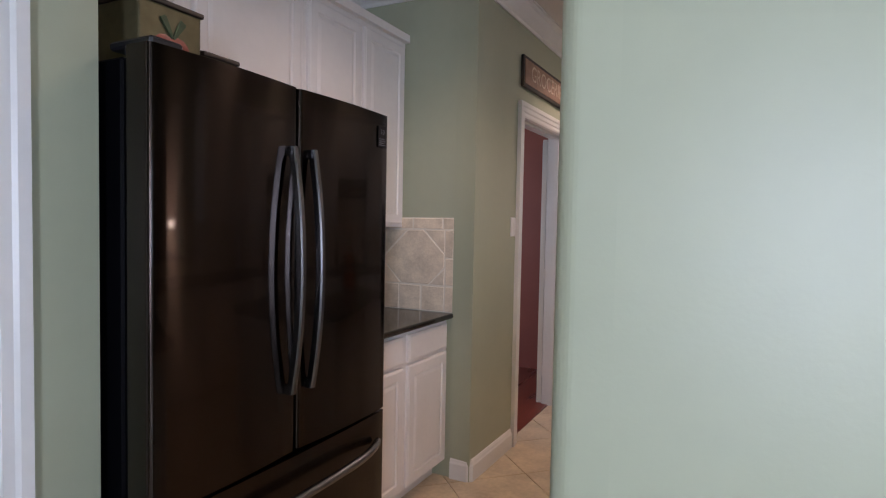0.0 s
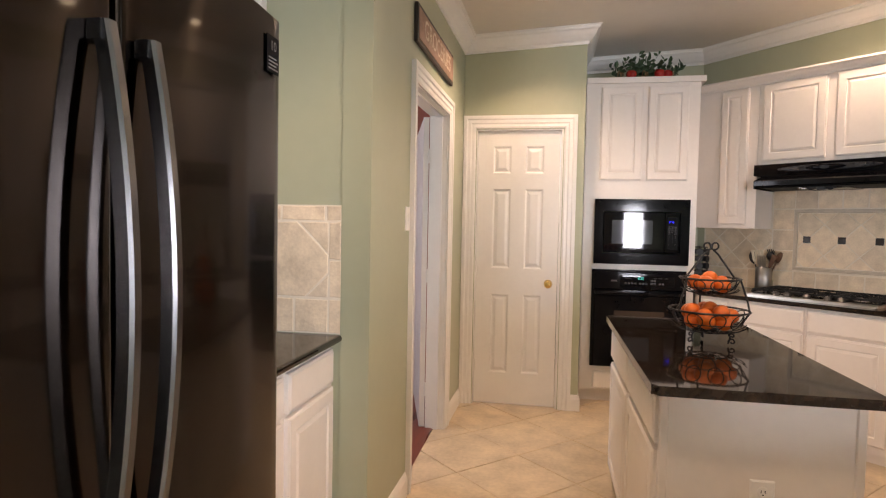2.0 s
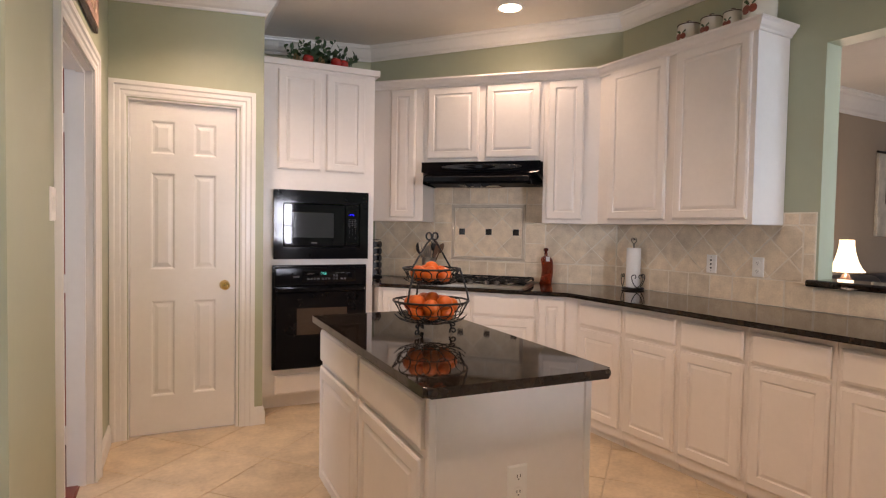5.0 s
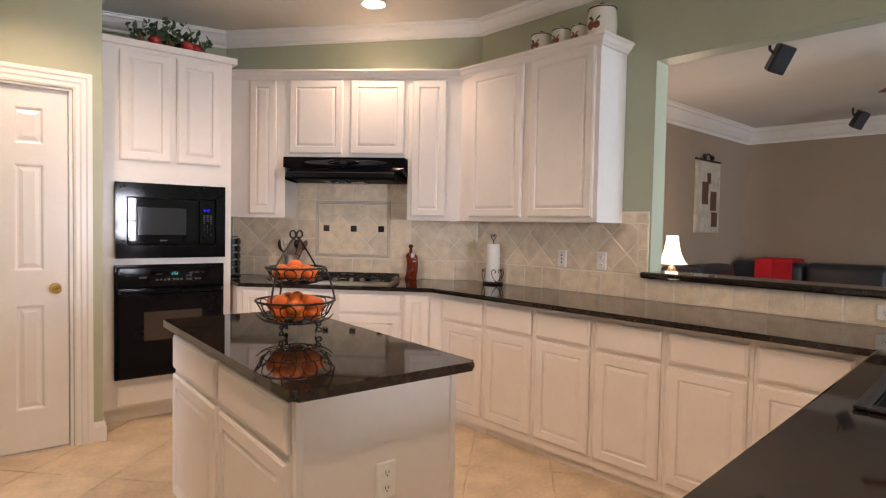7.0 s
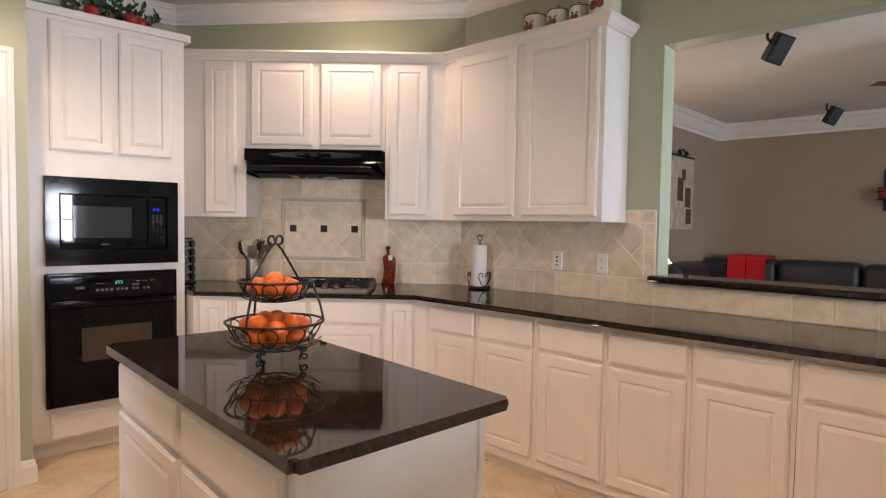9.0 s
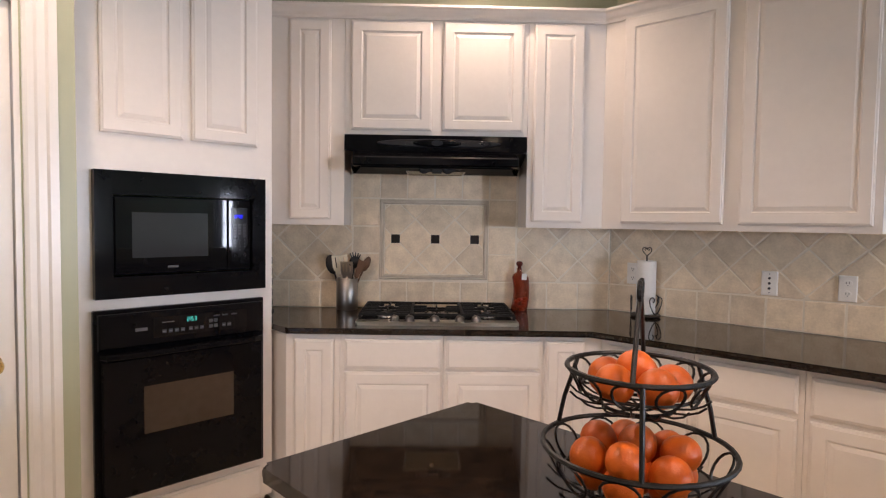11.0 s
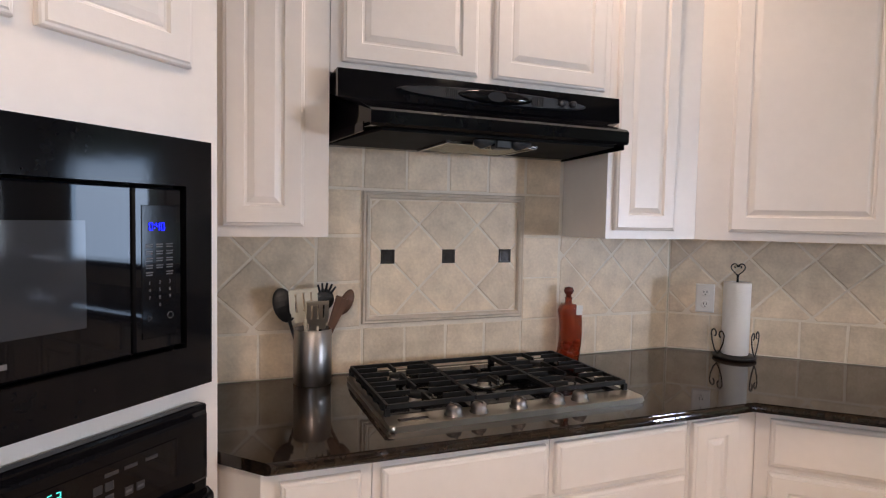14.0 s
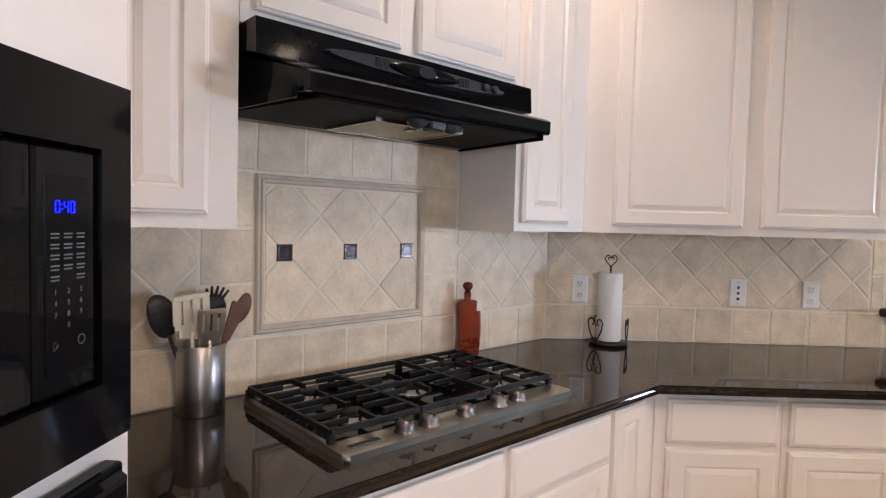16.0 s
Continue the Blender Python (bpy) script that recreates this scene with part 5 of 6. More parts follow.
def bowl(z, r1, r0, h, name):
    bm = bmesh.new()
    ring = lambda r, zz: [(r * math.cos(q), r * math.sin(q), zz) for q in [2 * math.pi * i / 36 for i in range(36)]]
    tube(bm, ring(r1, z + h), 0.0042, 6, True)
    tube(bm, ring((r1 + r0) / 2 * 1.08, z + h * 0.42), 0.0022, 5, True)
    tube(bm, ring(r0, z), 0.003, 6, True)
    tube(bm, ring(r0 * 0.5, z), 0.002, 5, True)
    for i in range(16):
        q = 2 * math.pi * i / 16
        tube(bm, [((r0 + (r1 - r0) * math.sin(u * math.pi / 2) ** 0.9) * math.cos(q), (r0 + (r1 - r0) * math.sin(u * math.pi / 2) ** 0.9) * math.sin(q), z + h * (1 - math.cos(u * math.pi / 2)) ** 0.9 * 0.52) for u in (0, 0.25, 0.5, 0.75)], 0.0018, 5)
    for i in range(10):
        q0 = 2 * math.pi * (i + 0.5) / 10
        pts = []
        for j in range(16):
            a = 2 * math.pi * j / 16
            hh = 0.62 + 0.34 * math.sin(a)
            rr = r0 + (r1 - r0) * (0.45 + 0.55 * hh) * 0.99
            pts.append((rr * math.cos(q0 + 0.22 * math.cos(a)), rr * math.sin(q0 + 0.22 * math.cos(a)), z + h * hh))
        tube(bm, pts, 0.0022, 5, True)
    for i in range(4):
        q = math.pi * i / 4
        tube(bm, [(-r0 * math.cos(q), -r0 * math.sin(q), z), (r0 * math.cos(q), r0 * math.sin(q), z)], 0.0018, 5)
    return part(name, bm, IRON, fb, "black wire bowl")


R1, R2 = 0.138, 0.104
bowl(0.050, R1, 0.062, 0.085, "lower_bowl")
bowl(0.202, R2, 0.052, 0.060, "upper_bowl")
for ang in (0, 120, 240):
    bm = tube(bmesh.new(), [(0.068, 0, 0.052), (0.076, 0, 0.03), (0.070, 0, 0.008)], 0.0035, 6)
    scroll(bm, 0.070, 0.016, 0.013, 0, 0.003, 1.0)
    scroll(bm, 0.072, 0.040, 0.010, 0, 0.003, 1.0, 1)
    part("foot", bm, IRON, fb, m=pose(0, 0, 0, 0, 0, ang + 90))
for ang in (90, 210, 330):
    q = radians(ang)
    pts = [(R1 * math.cos(q), R1 * math.sin(q), 0.135), (0.128 * math.cos(q), 0.128 * math.sin(q), 0.185), (0.115 * math.cos(q), 0.115 * math.sin(q), 0.225), (R2 * math.cos(q), R2 * math.sin(q), 0.262)]
    part("upright", tube(bmesh.new(), pts, 0.0036, 6), IRON, fb)
# the crossing handle rods lie in one plane
hm = pose(0, 0, 0, 0, 0, 22.8)
for s in (-1, 1):
    pts = [(s * R2, 0, 0.262), (s * 0.075, 0, 0.300), (s * 0.028, 0, 0.360), (-s * 0.003, 0, 0.385)]
    pts += [(-s * (0.003 + 0.014 - 0.014 * math.cos(q)), 0, 0.390 + 0.014 * math.sin(q)) for q in [math.pi * 1.6 * i / 10 for i in range(1, 11)]]
    part("handle", tube(bmesh.new(), pts, 0.0036, 6), IRON, fb, m=hm)
RO = random.Random(3)


def orange(x, y, z, r):
    r *= 1.06
    bm = bmesh.new()
    bmesh.ops.create_uvsphere(bm, u_segments=20, v_segments=14, radius=r)
    for v in bm.verts:
        v.co.z *= 0.93
        if v.co.length < 1e-9:
            continue
        v.co *= 1 - 0.05 * max(0, (abs(v.co.z) / (r * 0.93)) - 0.9) * 4
    o2 = part("orange", bm, ORANGE, None, "", True, FI @ pose(0.020 + 1.12 * x, 0.048 + 1.12 * y, IT + 1.03 * z + 0.003, RO.uniform(0, 180), RO.uniform(0, 180), 0))
    return tagged(o2, "ripe bright orange lying in the wire basket", "orange", "oranges in the basket")


for i in range(6):
    q = 2 * math.pi * i / 6 + 0.2
    orange(0.062 * math.cos(q), 0.062 * math.sin(q), 0.090 + RO.uniform(-0.003, 0.003), 0.031)
orange(0, 0, 0.084, 0.032)
for i in range(7):
    q = 2 * math.pi * i / 7 + 0.7
    orange((0.074 - 0.012 * (i % 2)) * math.cos(q), (0.074 - 0.012 * (i % 2)) * math.sin(q), 0.114 + 0.010 * (i % 2) + RO.uniform(-0.004, 0.004), 0.031)
orange(0.004, 0.0, 0.133, 0.032)
for i in range(5):
    q = 2 * math.pi * i / 5 + 0.4
    orange(0.050 * math.cos(q), 0.050 * math.sin(q), 0.238 + RO.uniform(-0.003, 0.003), 0.031)
orange(0.0, 0.005, 0.256, 0.031)

# ---- on top of the cabinets ----


def canister(e, y, r, h):
    c = thing("canister", FR @ pose(e, y, UT + 0.041), "cream ceramic canister with painted apples and a brown-rimmed lid", "canister", "canisters on the wall cabinet")
    part("jar", lathe(bmesh.new(), [(0, 0), (r * 0.82, 0), (r * 0.95, h * 0.12), (r, h * 0.35), (r, h * 0.6), (r * 0.93, h * 0.86), (r * 0.90, h * 0.90), (0, h * 0.90)], 28), CERAMIC, c, "", True)
    part("rim", tube(bmesh.new(), [(r * 0.93 * math.cos(q), r * 0.93 * math.sin(q), h * 0.9) for q in [2 * math.pi * i / 28 for i in range(28)]], r * 0.045, 6, True), RIM, c, "brown glazed rim")
    ld = part("lid", lathe(bmesh.new(), [(r * 0.90, 0), (r * 0.86, h * 0.05), (r * 0.5, h * 0.10), (0, h * 0.115)], 28), CERAMIC, c, "", True, pose(0, 0, h * 0.90))
    part("lid_knob", lathe(bmesh.new(), [(r * 0.12, 0), (r * 0.16, h * 0.02), (r * 0.26, h * 0.05), (r * 0.20, h * 0.085), (0, h * 0.10)], 16), RIM, ld, "brown knob", True, pose(0, 0, h * 0.105))
    for s, w in ((-0.22, 0.30), (0.16, 0.26)):
        bm = lathe(bmesh.new(), [(0, 0), (r * w, 0), (r * w * 0.9, r * 0.03), (0, r * 0.04)], 14)
        q = s * 1.2
        part("apple_print", bm, APPLEPRINT, c, "painted red apple", m=pose(r * 0.985 * math.sin(q), -r * 0.985 * math.cos(q), h * 0.40, 90, 0, math.degrees(q)))
    for s in (-0.05, 0.12, 0.02):
        bm = paddle(r * 0.16, r * 0.42, 0, r * 0.02)
        part("leaf_print", bm, LEAF, c, m=pose(r * 0.99 * math.sin(s), -r * 0.99 * math.cos(s), h * 0.50, 0, 70 * (1 if s > 0.03 else -1) * (0.6 + abs(s)), math.degrees(s)))


canister(0.71, -0.165, 0.070, 0.150)
canister(0.87, -0.165, 0.064, 0.145)
canister(1.01, -0.165, 0.056, 0.135)
canister(1.160, -0.150, 0.090, 0.215)

pl = thing("fruit_garland", pose(0.66, 5.36, 2.456), "artificial leafy garland with red apples and wicker", "artificial plant")
RL = random.Random(11)
stems = []
for i in range(46):
    x0 = RL.uniform(-0.23, 0.24)
    z0 = RL.uniform(0.0, 0.05)
    a, ln = RL.uniform(0, 2 * math.pi), RL.uniform(0.06, 0.17)
    tip = Vector((x0 + ln * math.cos(a) * 0.7, ln * math.sin(a) * 0.5, z0 + RL.uniform(0.04, 0.17) * (1.0 if x0 < 0.1 else 0.7)))
    stems.append((Vector((x0, 0, z0 + 0.01)), tip))
bm = bmesh.new()
for a, b in stems:
    tube(bm, [a, (a + b) / 2 + Vector((0, 0, 0.015)), b], [0.002, 0.0016, 0.001], 5)
part("stems", bm, LEAF, pl)
lm = bmesh.new()
prof = [(0, 0), (0.012, 0.012), (0.014, 0.026), (0.008, 0.042), (0, 0.052)]
top = [lm.verts.new((0, 0, 0)), *[lm.verts.new((w, 0.3 * w, z)) for w, z in prof[1:4]], lm.verts.new((0, 0, prof[4][1])), *[lm.verts.new((-w, 0.3 * w, z)) for w, z in prof[1:4][::-1]]]
mid = [lm.verts.new((0, -0.002, z)) for w, z in prof[1:4]]
lm.faces.new((top[0], top[1], mid[0])), lm.faces.new((top[1], top[2], mid[1], mid[0])), lm.faces.new((top[2], top[3], mid[2], mid[1])), lm.faces.new((top[3], top[4], mid[2]))
lm.faces.new((top[0], mid[0], top[7])), lm.faces.new((top[7], mid[0], mid[1], top[6])), lm.faces.new((top[6], mid[1], mid[2], top[5])), lm.faces.new((top[5], mid[2], top[4]))
first = part("leaf", lm, LEAF, pl)
leafmesh = first.data
bpy.data.objects.remove(first)
for a, b in stems:
    for u in (0.45, 0.7, 0.9, 1.0):
        p = a.lerp(b, u)
        lf = new("leaf", leafmesh)
        lf.parent = pl
        s = RL.uniform(0.7, 1.25)
        lf.matrix_basis = Matrix.LocRotScale(p, Euler((RL.uniform(-1.5, 1.5), RL.uniform(-1.5, 1.5), RL.uniform(0, 6.28))), (s, s, s))
APPLEPROF = [(0, 0.004), (0.018, 0), (0.034, 0.014), (0.040, 0.036), (0.034, 0.058), (0.016, 0.066), (0.004, 0.060), (0, 0.058)]
for x, y in ((-0.14, -0.07), (0.06, -0.08), (0.12, -0.05)):
    part("apple", lathe(bmesh.new(), APPLEPROF, 20), APPLE, pl, "glossy red apple", True, pose(x, y - 0.02, 0.012, 10, 6, 0))
for i in range(5):
    bm = tube(bmesh.new(), [(-0.21 + 0.09 * i + 0.02 * math.cos(q), -0.05 + 0.03 * math.sin(q), 0.02 + 0.03 * (1 + math.sin(q * 2))) for q in [2 * math.pi * j / 14 for j in range(14)]], 0.004, 5, True)
    part("wicker_twist", bm, WICKER, pl, "twisted wicker")

for x, y, r in ((-1.29, 2.66, 0.055), (-1.25, 2.75, 0.045)):
    tagged(part("red_apple", lathe(bmesh.new(), [(a * r / 0.04, b * r / 0.04) for a, b in APPLEPROF], 20), APPLE, None, "", True, pose(x, y, 2.371)), "dark red decorative apple on the cabinet top", "decoration", "apples above the fridge cabinets")


def tin(x0, x1, y0, y1, h, label):
    t = thing("decorative_tin", pose((x0 + x1) / 2, (y0 + y1) / 2, 1.736), label, "tin", "tins on the refrigerator")
    a, b = (x1 - x0) / 2, (y1 - y0) / 2
    part("box", B(-a, a, -b, b, 0, h, 0.006, 2), TIN, t)
    ld = part("lid", B(-a - 0.006, a + 0.006, -b - 0.006, b + 0.006, h - 0.004, h + 0.010, 0.004, 2), SIGNB, t, "dark rimmed lid")
    part("knob", lathe(bmesh.new(), [(0.010, 0), (0.022, 0.006), (0.024, 0.016), (0.014, 0.024), (0, 0.026)], 16), RIM, ld, "", True, pose(0, 0, h + 0.010))
    bm = bmesh.new()
    for q in (-0.02, 0.02):
        bmesh.ops.create_uvsphere(bm, u_segments=14, v_segments=8, radius=min(0.036, h * 0.28), matrix=Matrix.Translation((q, 0, 0)) @ Matrix.Diagonal((1, 1, 0.06, 1)))
    part("apple_print", bm, APPLEPRINT, t, "painted dark red apple", m=pose(a + 0.001, 0, h * 0.40, 90, 0, 90))
    for s in (-1, 1):
        part("leaf_print", paddle(0.022, h * 0.32, 0, 0.002), LEAF, t, m=pose(a + 0.002, 0.004, h * 0.56, 0, 0, 90) @ pose(0, 0, 0, 0, 32 * s, 0))


tin(-1.06, -0.81, 0.96, 1.145, 0.185, "aged olive metal tin painted with an apple")
tin(-1.02, -0.85, 1.19, 1.31, 0.105, "small aged olive metal tin painted with an apple")

sg = thing("wall_sign", TW @ pose(-0.628, 3.883, 2.330, 0, 0, 90), "weathered wooden sign lettered GROCERIES above the pantry door", "sign")
part("board", B(-0.468, 0.468, -0.020, 0, -0.095, 0.095, 0.003), SIGNB, sg, "dark wooden backing board")
part("face", B(-0.446, 0.446, -0.024, -0.019, -0.074, 0.074, 0.001), SIGNF, sg, "weathered brownish painted face")
text("GROCERIES", 0.135, pose(0, -0.0255, 0, 90), SIGNT, sg, 0.001)

for cx, cy in CANS:
    cl = thing("recessed_light", pose(cx, cy, ceil_z(cx)), "white-rimmed recessed ceiling light, switched on", "ceiling light", "recessed lights")
    part("trim", lathe(bmesh.new(), [(0.078, 0), (0.100, -0.001), (0.098, -0.006), (0.084, -0.008), (0.078, -0.004), (0.078, 0)], 32), WHITE, cl, "", True)
    part("bulb", lathe(bmesh.new(), [(0, -0.0005), (0.076, -0.0005), (0.072, -0.006), (0.04, -0.012), (0, -0.013)], 28), BULB, cl, "glowing warm bulb", True)

# ---- living room beyond the bar ----
sf = thing("sectional_sofa", FR @ pose(-0.30, 4.3, 0) @ Matrix.Diagonal((1, 1, 1.05, 1)), "long charcoal leather sectional sofa along the wall", "sofa")
part("base", B(0.32, 4.6, 0.05, 0.92, 0.05, 0.42, 0.03, 2), SOFA, sf)
for i in range(5):
    a = 0.34 + 0.85 * i
    part("back_cushion", B(a, a + 0.84, 0.50, 0.92, 0.42, 0.90 + 0.012 * (i % 2), 0.08, 4), SOFA, sf, "puffy leather back cushion", True)
    part("seat_cushion", B(a, a + 0.84, 0.0, 0.50, 0.42, 0.55, 0.05, 3), SOFA, sf, "", True)
part("side_section", B(0.32, 1.05, -2.0, 0.0, 0.05, 0.45, 0.05, 2), SOFA, sf)
for i in range(2):
    part("back_cushion", B(0.32, 0.62, -1.98 + i * 0.98, -1.02 + i * 0.98, 0.45, 0.88, 0.09, 4), SOFA, sf, "puffy leather back cushion", True)
for i in range(6):
    part("sofa_foot", B(0.4 + 0.8 * i, 0.46 + 0.8 * i, 0.1, 0.16, 0, 0.05), BLACKPL, sf)
bm = bmesh.new()
for i in range(2):
    box(bm, 0.74 + 0.22 * i, 0.955 + 0.22 * i, 0.47, 0.95, 0.895, 0.945, 0.022, 3)
    box(bm, 0.74 + 0.22 * i, 0.955 + 0.22 * i, 0.46, 0.49, 0.45, 0.92, 0.012, 2)
tagged(part("throw_blanket", bm, THROW, m=FR @ pose(-0.40, 4.3, 0.045)), "bright red folded throw over the sofa back", "blanket")
st = thing("side_table", FR @ pose(0.52, 2.15, 0), "small dark side table beside the sofa", "table")
part("top", lathe(bmesh.new(), [(0, 0.70), (0.24, 0.70), (0.25, 0.71), (0.25, 0.735), (0, 0.74)], 28), CLOSET, st)
part("pedestal", lathe(bmesh.new(), [(0, 0), (0.18, 0), (0.16, 0.03), (0.03, 0.06), (0.03, 0.70), (0, 0.70)], 20), CLOSET, st)
tl = thing("table_lamp", FR @ pose(0.52, 2.15, 0.74) @ Matrix.Diagonal((1.2, 1.2, 1.0, 1)), "lit table lamp with a bell-shaped cream shade", "lamp")
part("base", lathe(bmesh.new(), [(0, 0), (0.07, 0), (0.06, 0.02), (0.02, 0.05), (0.045, 0.12), (0.05, 0.17), (0.015, 0.25), (0, 0.25)], 20), RIM, tl, "", True)
part("shade", lathe(bmesh.new(), [(0.046, 0.53), (0.048, 0.48), (0.056, 0.42), (0.072, 0.35), (0.098, 0.285), (0.118, 0.26), (0.115, 0.26), (0.094, 0.287), (0.068, 0.35), (0.052, 0.42), (0.044, 0.48), (0.042, 0.53), (0.046, 0.53)], 28), SHADE, tl, "glowing cream bell shade", True)
lamp("table_lamp_light", 'POINT', FR @ pose(0.52, 2.15, 1.32), 14, WARM, 0.05)
ar = thing("wall_art", FR @ pose(0.002, 4.03, 1.76, 0, 0, 90) @ Matrix.Diagonal((0.92, 1, 0.92, 1)), "tall panel of cream and brown patches on an iron hanger", "wall art")
part("panel", B(-0.36, 0.36, -0.035, -0.001, -0.50, 0.45, 0.006), ARTM, ar)
for a, b, c, e in ((-0.20, -0.02, -0.12, 0.18), (0.06, 0.24, -0.20, 0.06), (0.10, 0.28, -0.42, -0.22), (-0.06, 0.05, 0.16, 0.30)):
    part("patch", B(a, b, -0.041, -0.034, c, e, 0.002), ARTB, ar)
bm = tube(bmesh.new(), [(-0.38, -0.02, 0.47), (0.38, -0.02, 0.47)], 0.012, 8)
scroll(bm, -0.16, 0.50, 0.05, -0.02, 0.010)
scroll(bm, 0.16, 0.50, 0.05, -0.02, 0.010, 1.1, -1)
tube(bm, [(-0.15, -0.02, 0.50), (0, -0.02, 0.56), (0.15, -0.02, 0.50)], 0.010, 6)
part("hanger", bm, IRON, ar, "black scrolled iron hanger")
sc = thing("wall_sconce", FR @ pose(1.877, 5.298, 1.776), "iron candle sconce with a red glass cup", "sconce")
bm = box(bmesh.new(), -0.02, 0.02, -0.02, 0, -0.22, 0.26, 0.004)
tube(bm, [(0, -0.01, -0.18), (0, -0.10, -0.16), (0, -0.12, -0.10)], 0.012, 6)
tube(bm, [(0.08 * math.cos(q), -0.12 + 0.08 * math.sin(q), 0.0) for q in [2 * math.pi * i / 16 for i in range(16)]], 0.008, 5, True)
tube(bm, [(0.08 * math.cos(q), -0.12 + 0.08 * math.sin(q), -0.09) for q in [2 * math.pi * i / 16 for i in range(16)]], 0.008, 5, True)
part("bracket", bm, IRON, sc)
part("candle_cup", lathe(bmesh.new(), [(0, -0.09), (0.055, -0.09), (0.065, 0.05), (0.06, 0.05), (0.05, -0.08), (0, -0.08)], 18), CANDLE, sc, "red glass candle cup", True, pose(0, -0.12, 0))


def speaker(x, y, s, yaw):
    sp = thing("ceiling_speaker", FR @ pose(x, y, LIVZ, 0, 0, yaw), "small black speaker on a ceiling bracket", "speaker", "ceiling speakers")
    part("bracket", tube(bmesh.new(), [(0, 0, 0), (0, 0, -0.07 * s), (0.05 * s, 0, -0.12 * s)], 0.011 * s, 8), BLACKPL, sp)
    cab = part("cabinet", B(-0.06 * s, 0.06 * s, -0.055 * s, 0.055 * s, -0.10 * s, 0.10 * s, 0.012 * s, 2), BLACKPL, sp, m=pose(0.075 * s, 0, -0.14 * s, 25, 18, 0))
    part("grille", B(-0.052 * s, 0.052 * s, -0.062 * s, -0.054 * s, -0.09 * s, 0.09 * s, 0.004), SOFA, cab)


speaker(1.592, 1.358, 1.0, 42)
speaker(1.402, 4.47, 0.95, 42)
fn = thing("ceiling_fan", FR @ pose(2.85, 2.75, LIVZ), "ceiling fan with dark thin blades at rest", "fan")
part("downrod", tube(bmesh.new(), [(0, 0, 0), (0, 0, -0.22)], 0.015, 8), IRON, fn)
part("motor", lathe(bmesh.new(), [(0, -0.20), (0.09, -0.21), (0.13, -0.26), (0.11, -0.33), (0, -0.34)], 24), IRON, fn, "", True)
for i in range(5):
    part("blade", box(bmesh.new(), 0.16, 0.90, -0.065, 0.065, -0.292, -0.286, 0.002), CLOSET, fn, m=pose(0, 0, 0, 0, 0, 72 * i + 140))

# ---- tiles, last ----
GAPZ = CT + 0.001
RW = 1.050
bsp = tagged(part("backsplash_range", B(-1.98, 0.0, 0.0018, 0.0075, GAPZ, 1.812), TGROUT, m=FD), "tumbled travertine backsplash behind the cooktop", "backsplash", kind="structure")
bsb = tagged(part("backsplash_bar", B(0.0, 1.428, 0.0018, 0.0075, GAPZ, 1.432), TGROUT, m=FR), "tumbled travertine backsplash along the bar wall", "backsplash", kind="structure")
bss = tagged(part("backsplash_ledge", B(1.4285, 3.1, 0.0018, 0.0075, GAPZ, 1.030), TGROUT, m=FR), "row of travertine tiles below the granite ledge", "backsplash", kind="structure")
Q = 0.2205
# range wall: bottom row, diamonds at both ends, straight tiles round the framed panel
straight_tiles(-1.97, -1.444, GAPZ, RW, 0.154, 0.16, 0, bsp, TRAV)
straight_tiles(-1.444, -1.290, GAPZ, RW, 0.154, 0.16, 0, bsp, TRAV)
straight_tiles(-1.290, -0.690, GAPZ, RW, 0.152, 0.16, 0, bsp, TRAV)
straight_tiles(-0.690, -0.530, GAPZ, RW, 0.154, 0.16, 0, bsp, TRAV)
straight_tiles(-0.530, -0.003, GAPZ, RW, 0.154, 0.16, 0, bsp, TRAV)
diamond_tiles(-1.97, -1.444, RW, 1.360, Q, -1.638, 1.286 + Q / 2, 0, bsp, TRAV)
diamond_tiles(-0.530, -0.003, RW, 1.360, Q, -0.290, 1.286 + Q / 2, 0, bsp, TRAV)
straight_tiles(-1.444, -1.294, RW, 1.510, 0.15, 0.16, 0, bsp, TRAV)
straight_tiles(-0.688, -0.532, RW, 1.510, 0.15, 0.16, 0, bsp, TRAV)
straight_tiles(-1.444, -0.532, 1.510, 1.812, 0.1525, 0.152, 0, bsp, TRAV)
# framed panel with dark accents where the diamonds meet
PX0, PX1, PZ0, PZ1 = -1.267, -0.716, 1.088, 1.478
dcx, dcz = -0.985, 1.286
for i in range(-4, 5):
    for j in range(-4, 5):
        if (i + j) % 2 == 0:
            continue
        px, pz = dcx + i * Q / 2, dcz + j * Q / 2
        po = clip([(px - Q / 2, pz), (px, pz - Q / 2), (px + Q / 2, pz), (px, pz + Q / 2)], PX0, PX1, PZ0, PZ1)
        if po:
            tile_piece("tile", po, 0, TRAV, bsp)
for i in (-1, 0, 1):
    bm = panel(bmesh.new(), dcx + i * Q - 0.024, dcx + i * Q + 0.024, dcz - 0.024, dcz + 0.024, -0.004, [(0, 0.006), (0, 0.002), (0.002, 0), (0.008, 0.0003), (0.009, 0.001), (0.010, 0.0003)])
    part("accent_tile", bm, DOTM, bsp, "dark metallic accent tile")
bm = bmesh.new()
mp = [(0, 0.004), (0, -0.006), (0.004, -0.011), (0.010, -0.009), (0.014, -0.014), (0.021, -0.012), (0.025, -0.004), (0.025, 0.004)]
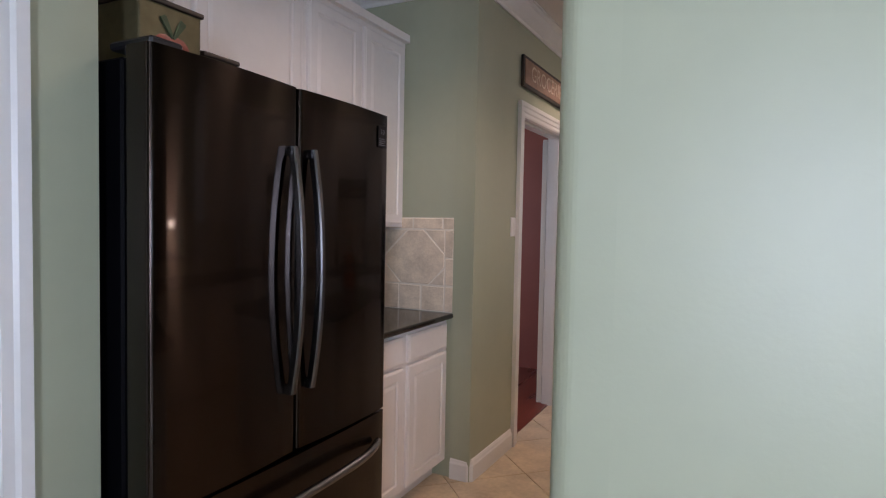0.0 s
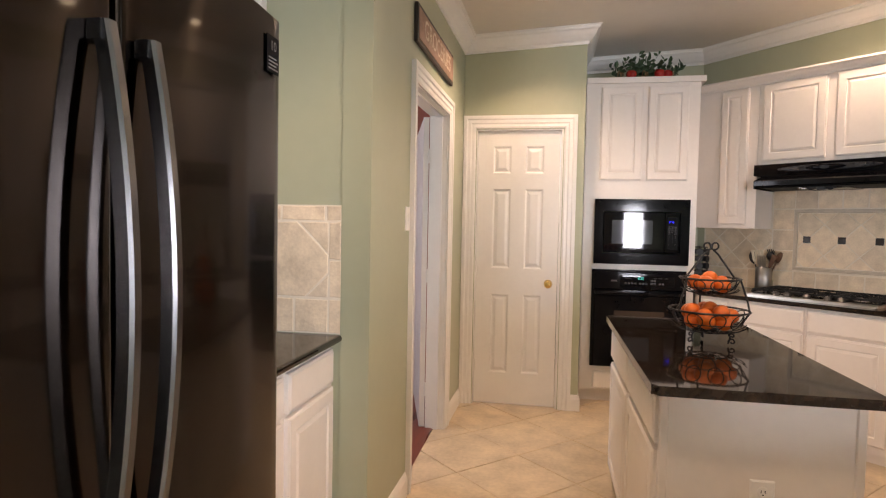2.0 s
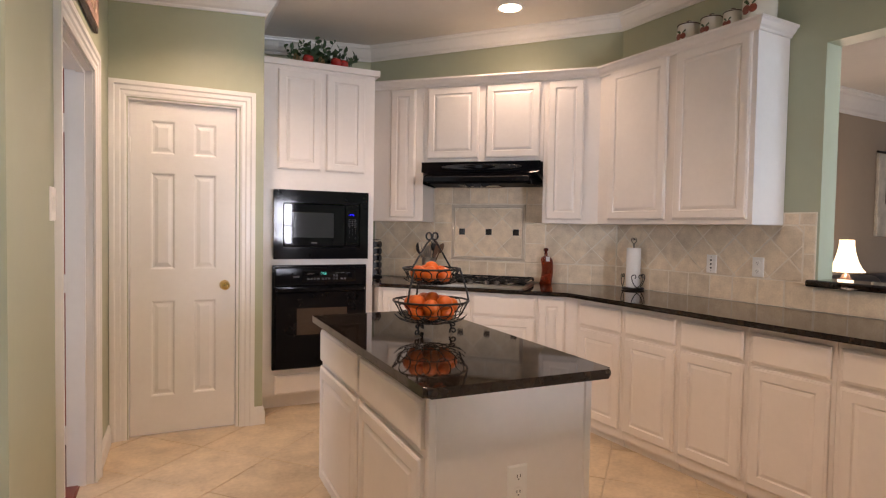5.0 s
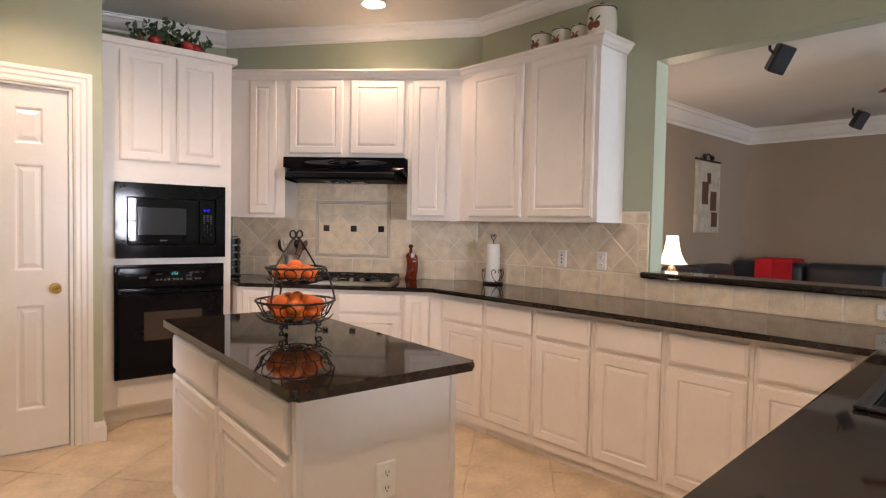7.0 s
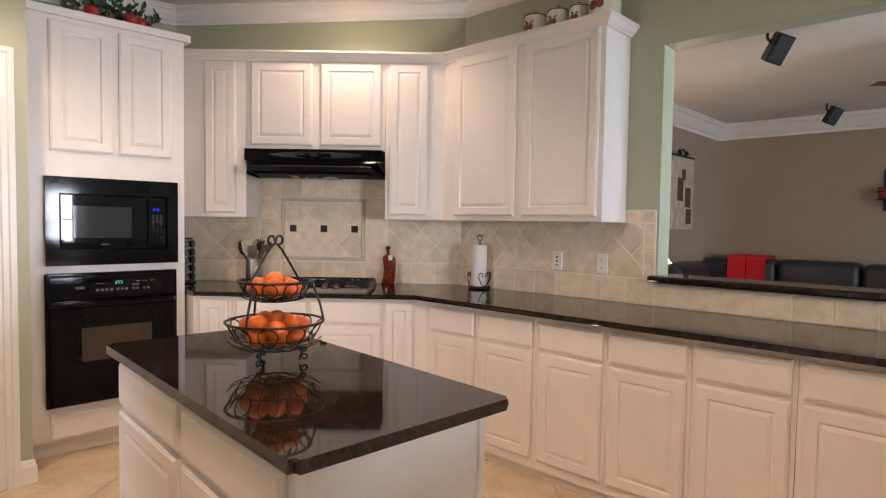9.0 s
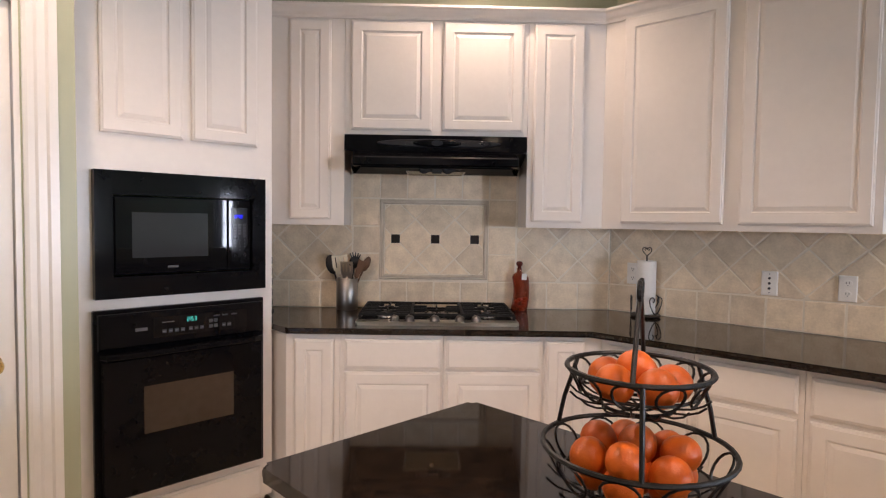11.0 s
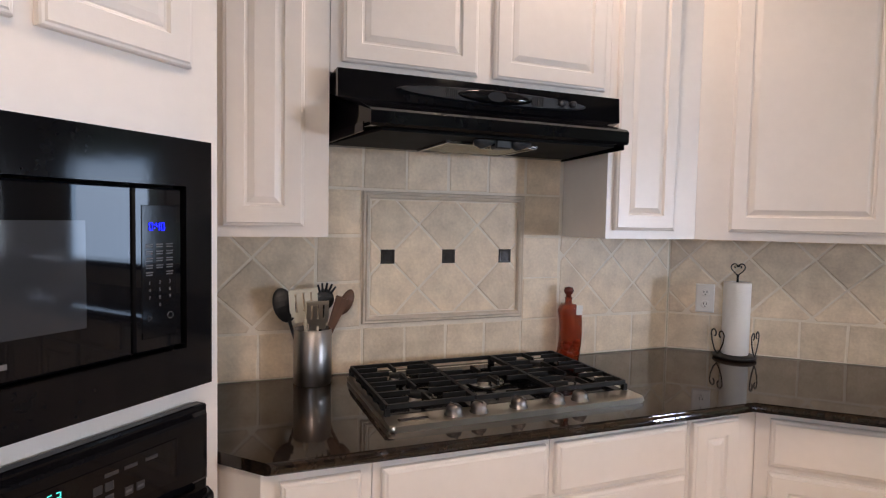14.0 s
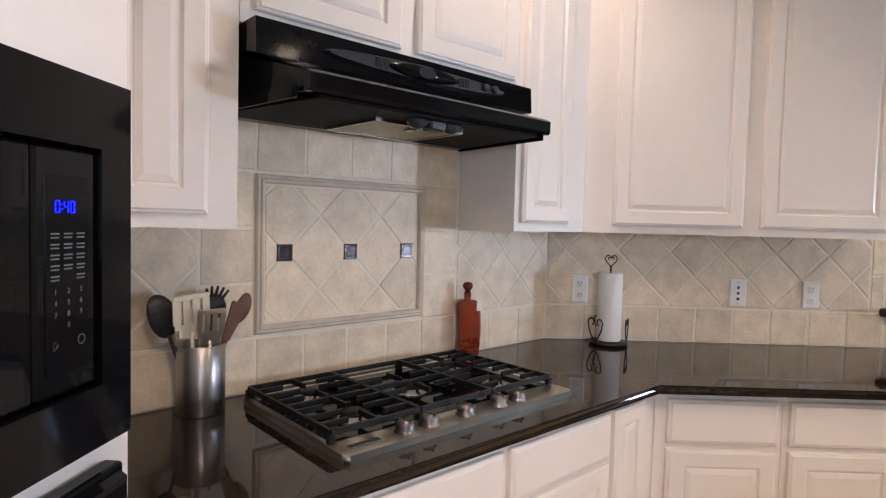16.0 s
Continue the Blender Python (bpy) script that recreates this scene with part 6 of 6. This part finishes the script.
corners = [(PX0 - 0.026, PZ0 - 0.026, 1, 1), (PX1 + 0.026, PZ0 - 0.026, -1, 1), (PX1 + 0.026, PZ1 + 0.026, -1, -1), (PX0 - 0.026, PZ1 + 0.026, 1, -1)]
L = [[bm.verts.new((x + sx * o, d, z + sz * o)) for o, d in mp] for x, z, sx, sz in corners]
for i in range(4):
    for j in range(len(mp)):
        bm.faces.new((L[i][j], L[i][(j + 1) % len(mp)], L[(i + 1) % 4][(j + 1) % len(mp)], L[(i + 1) % 4][j]))
part("panel_moulding", bm, TMOLD, bsp, "carved stone picture-frame moulding")
# bar wall
straight_tiles(0.003, 1.425, GAPZ, RW, 0.1535, 0.16, 0, bsb, TRAV)
diamond_tiles(0.003, 1.362, RW, 1.362, Q, 0.075, 1.286 + Q / 2, 0, bsb, TRAV)
straight_tiles(1.362, 1.425, RW, 1.362, 0.08, 0.16, 0, bsb, TRAV)
straight_tiles(1.250, 1.425, 1.362, 1.430, 0.1, 0.065, 0, bsb, TRAV)
straight_tiles(1.430, 3.1, GAPZ, 1.030, 0.163, 0.14, 0, bss, TRAV)
# beside the fridge
bsl = tagged(part("backsplash_fridge", B(-1.495, -0.860, 2.8348, 2.8405, GAPZ, 1.414), TGROUT), "travertine tiles on the wall stub beside the fridge", "backsplash", kind="structure")
TY = 2.833
straight_tiles(-1.49, -0.930, 1.350, 1.412, 0.16, 0.06, TY, bsl, TRAV)
straight_tiles(-0.930, -0.862, 1.350, 1.412, 0.10, 0.06, TY, bsl, TRAV)
straight_tiles(-0.916, -0.862, 1.045, 1.348, 0.06, 0.155, TY, bsl, TRAV)
straight_tiles(-0.916, -0.862, GAPZ, 1.043, 0.06, 0.15, TY, bsl, TRAV)
straight_tiles(-1.49, -0.916, GAPZ, 1.043, 0.155, 0.15, TY, bsl, TRAV)
diamond_tiles(-1.49, -0.916, 1.045, 1.348, 0.44, -1.10, 1.180, TY, bsl, TRAV)
# floor
ft = 0.452 * math.sqrt(2)
diamond_tiles(-1.45, 3.0, -0.8, 5.8, ft, 0.12, 4.05, 0.0, floor, FLOORT, flat=True, gap=0.0022, name="floor_tile", thick=0.006)
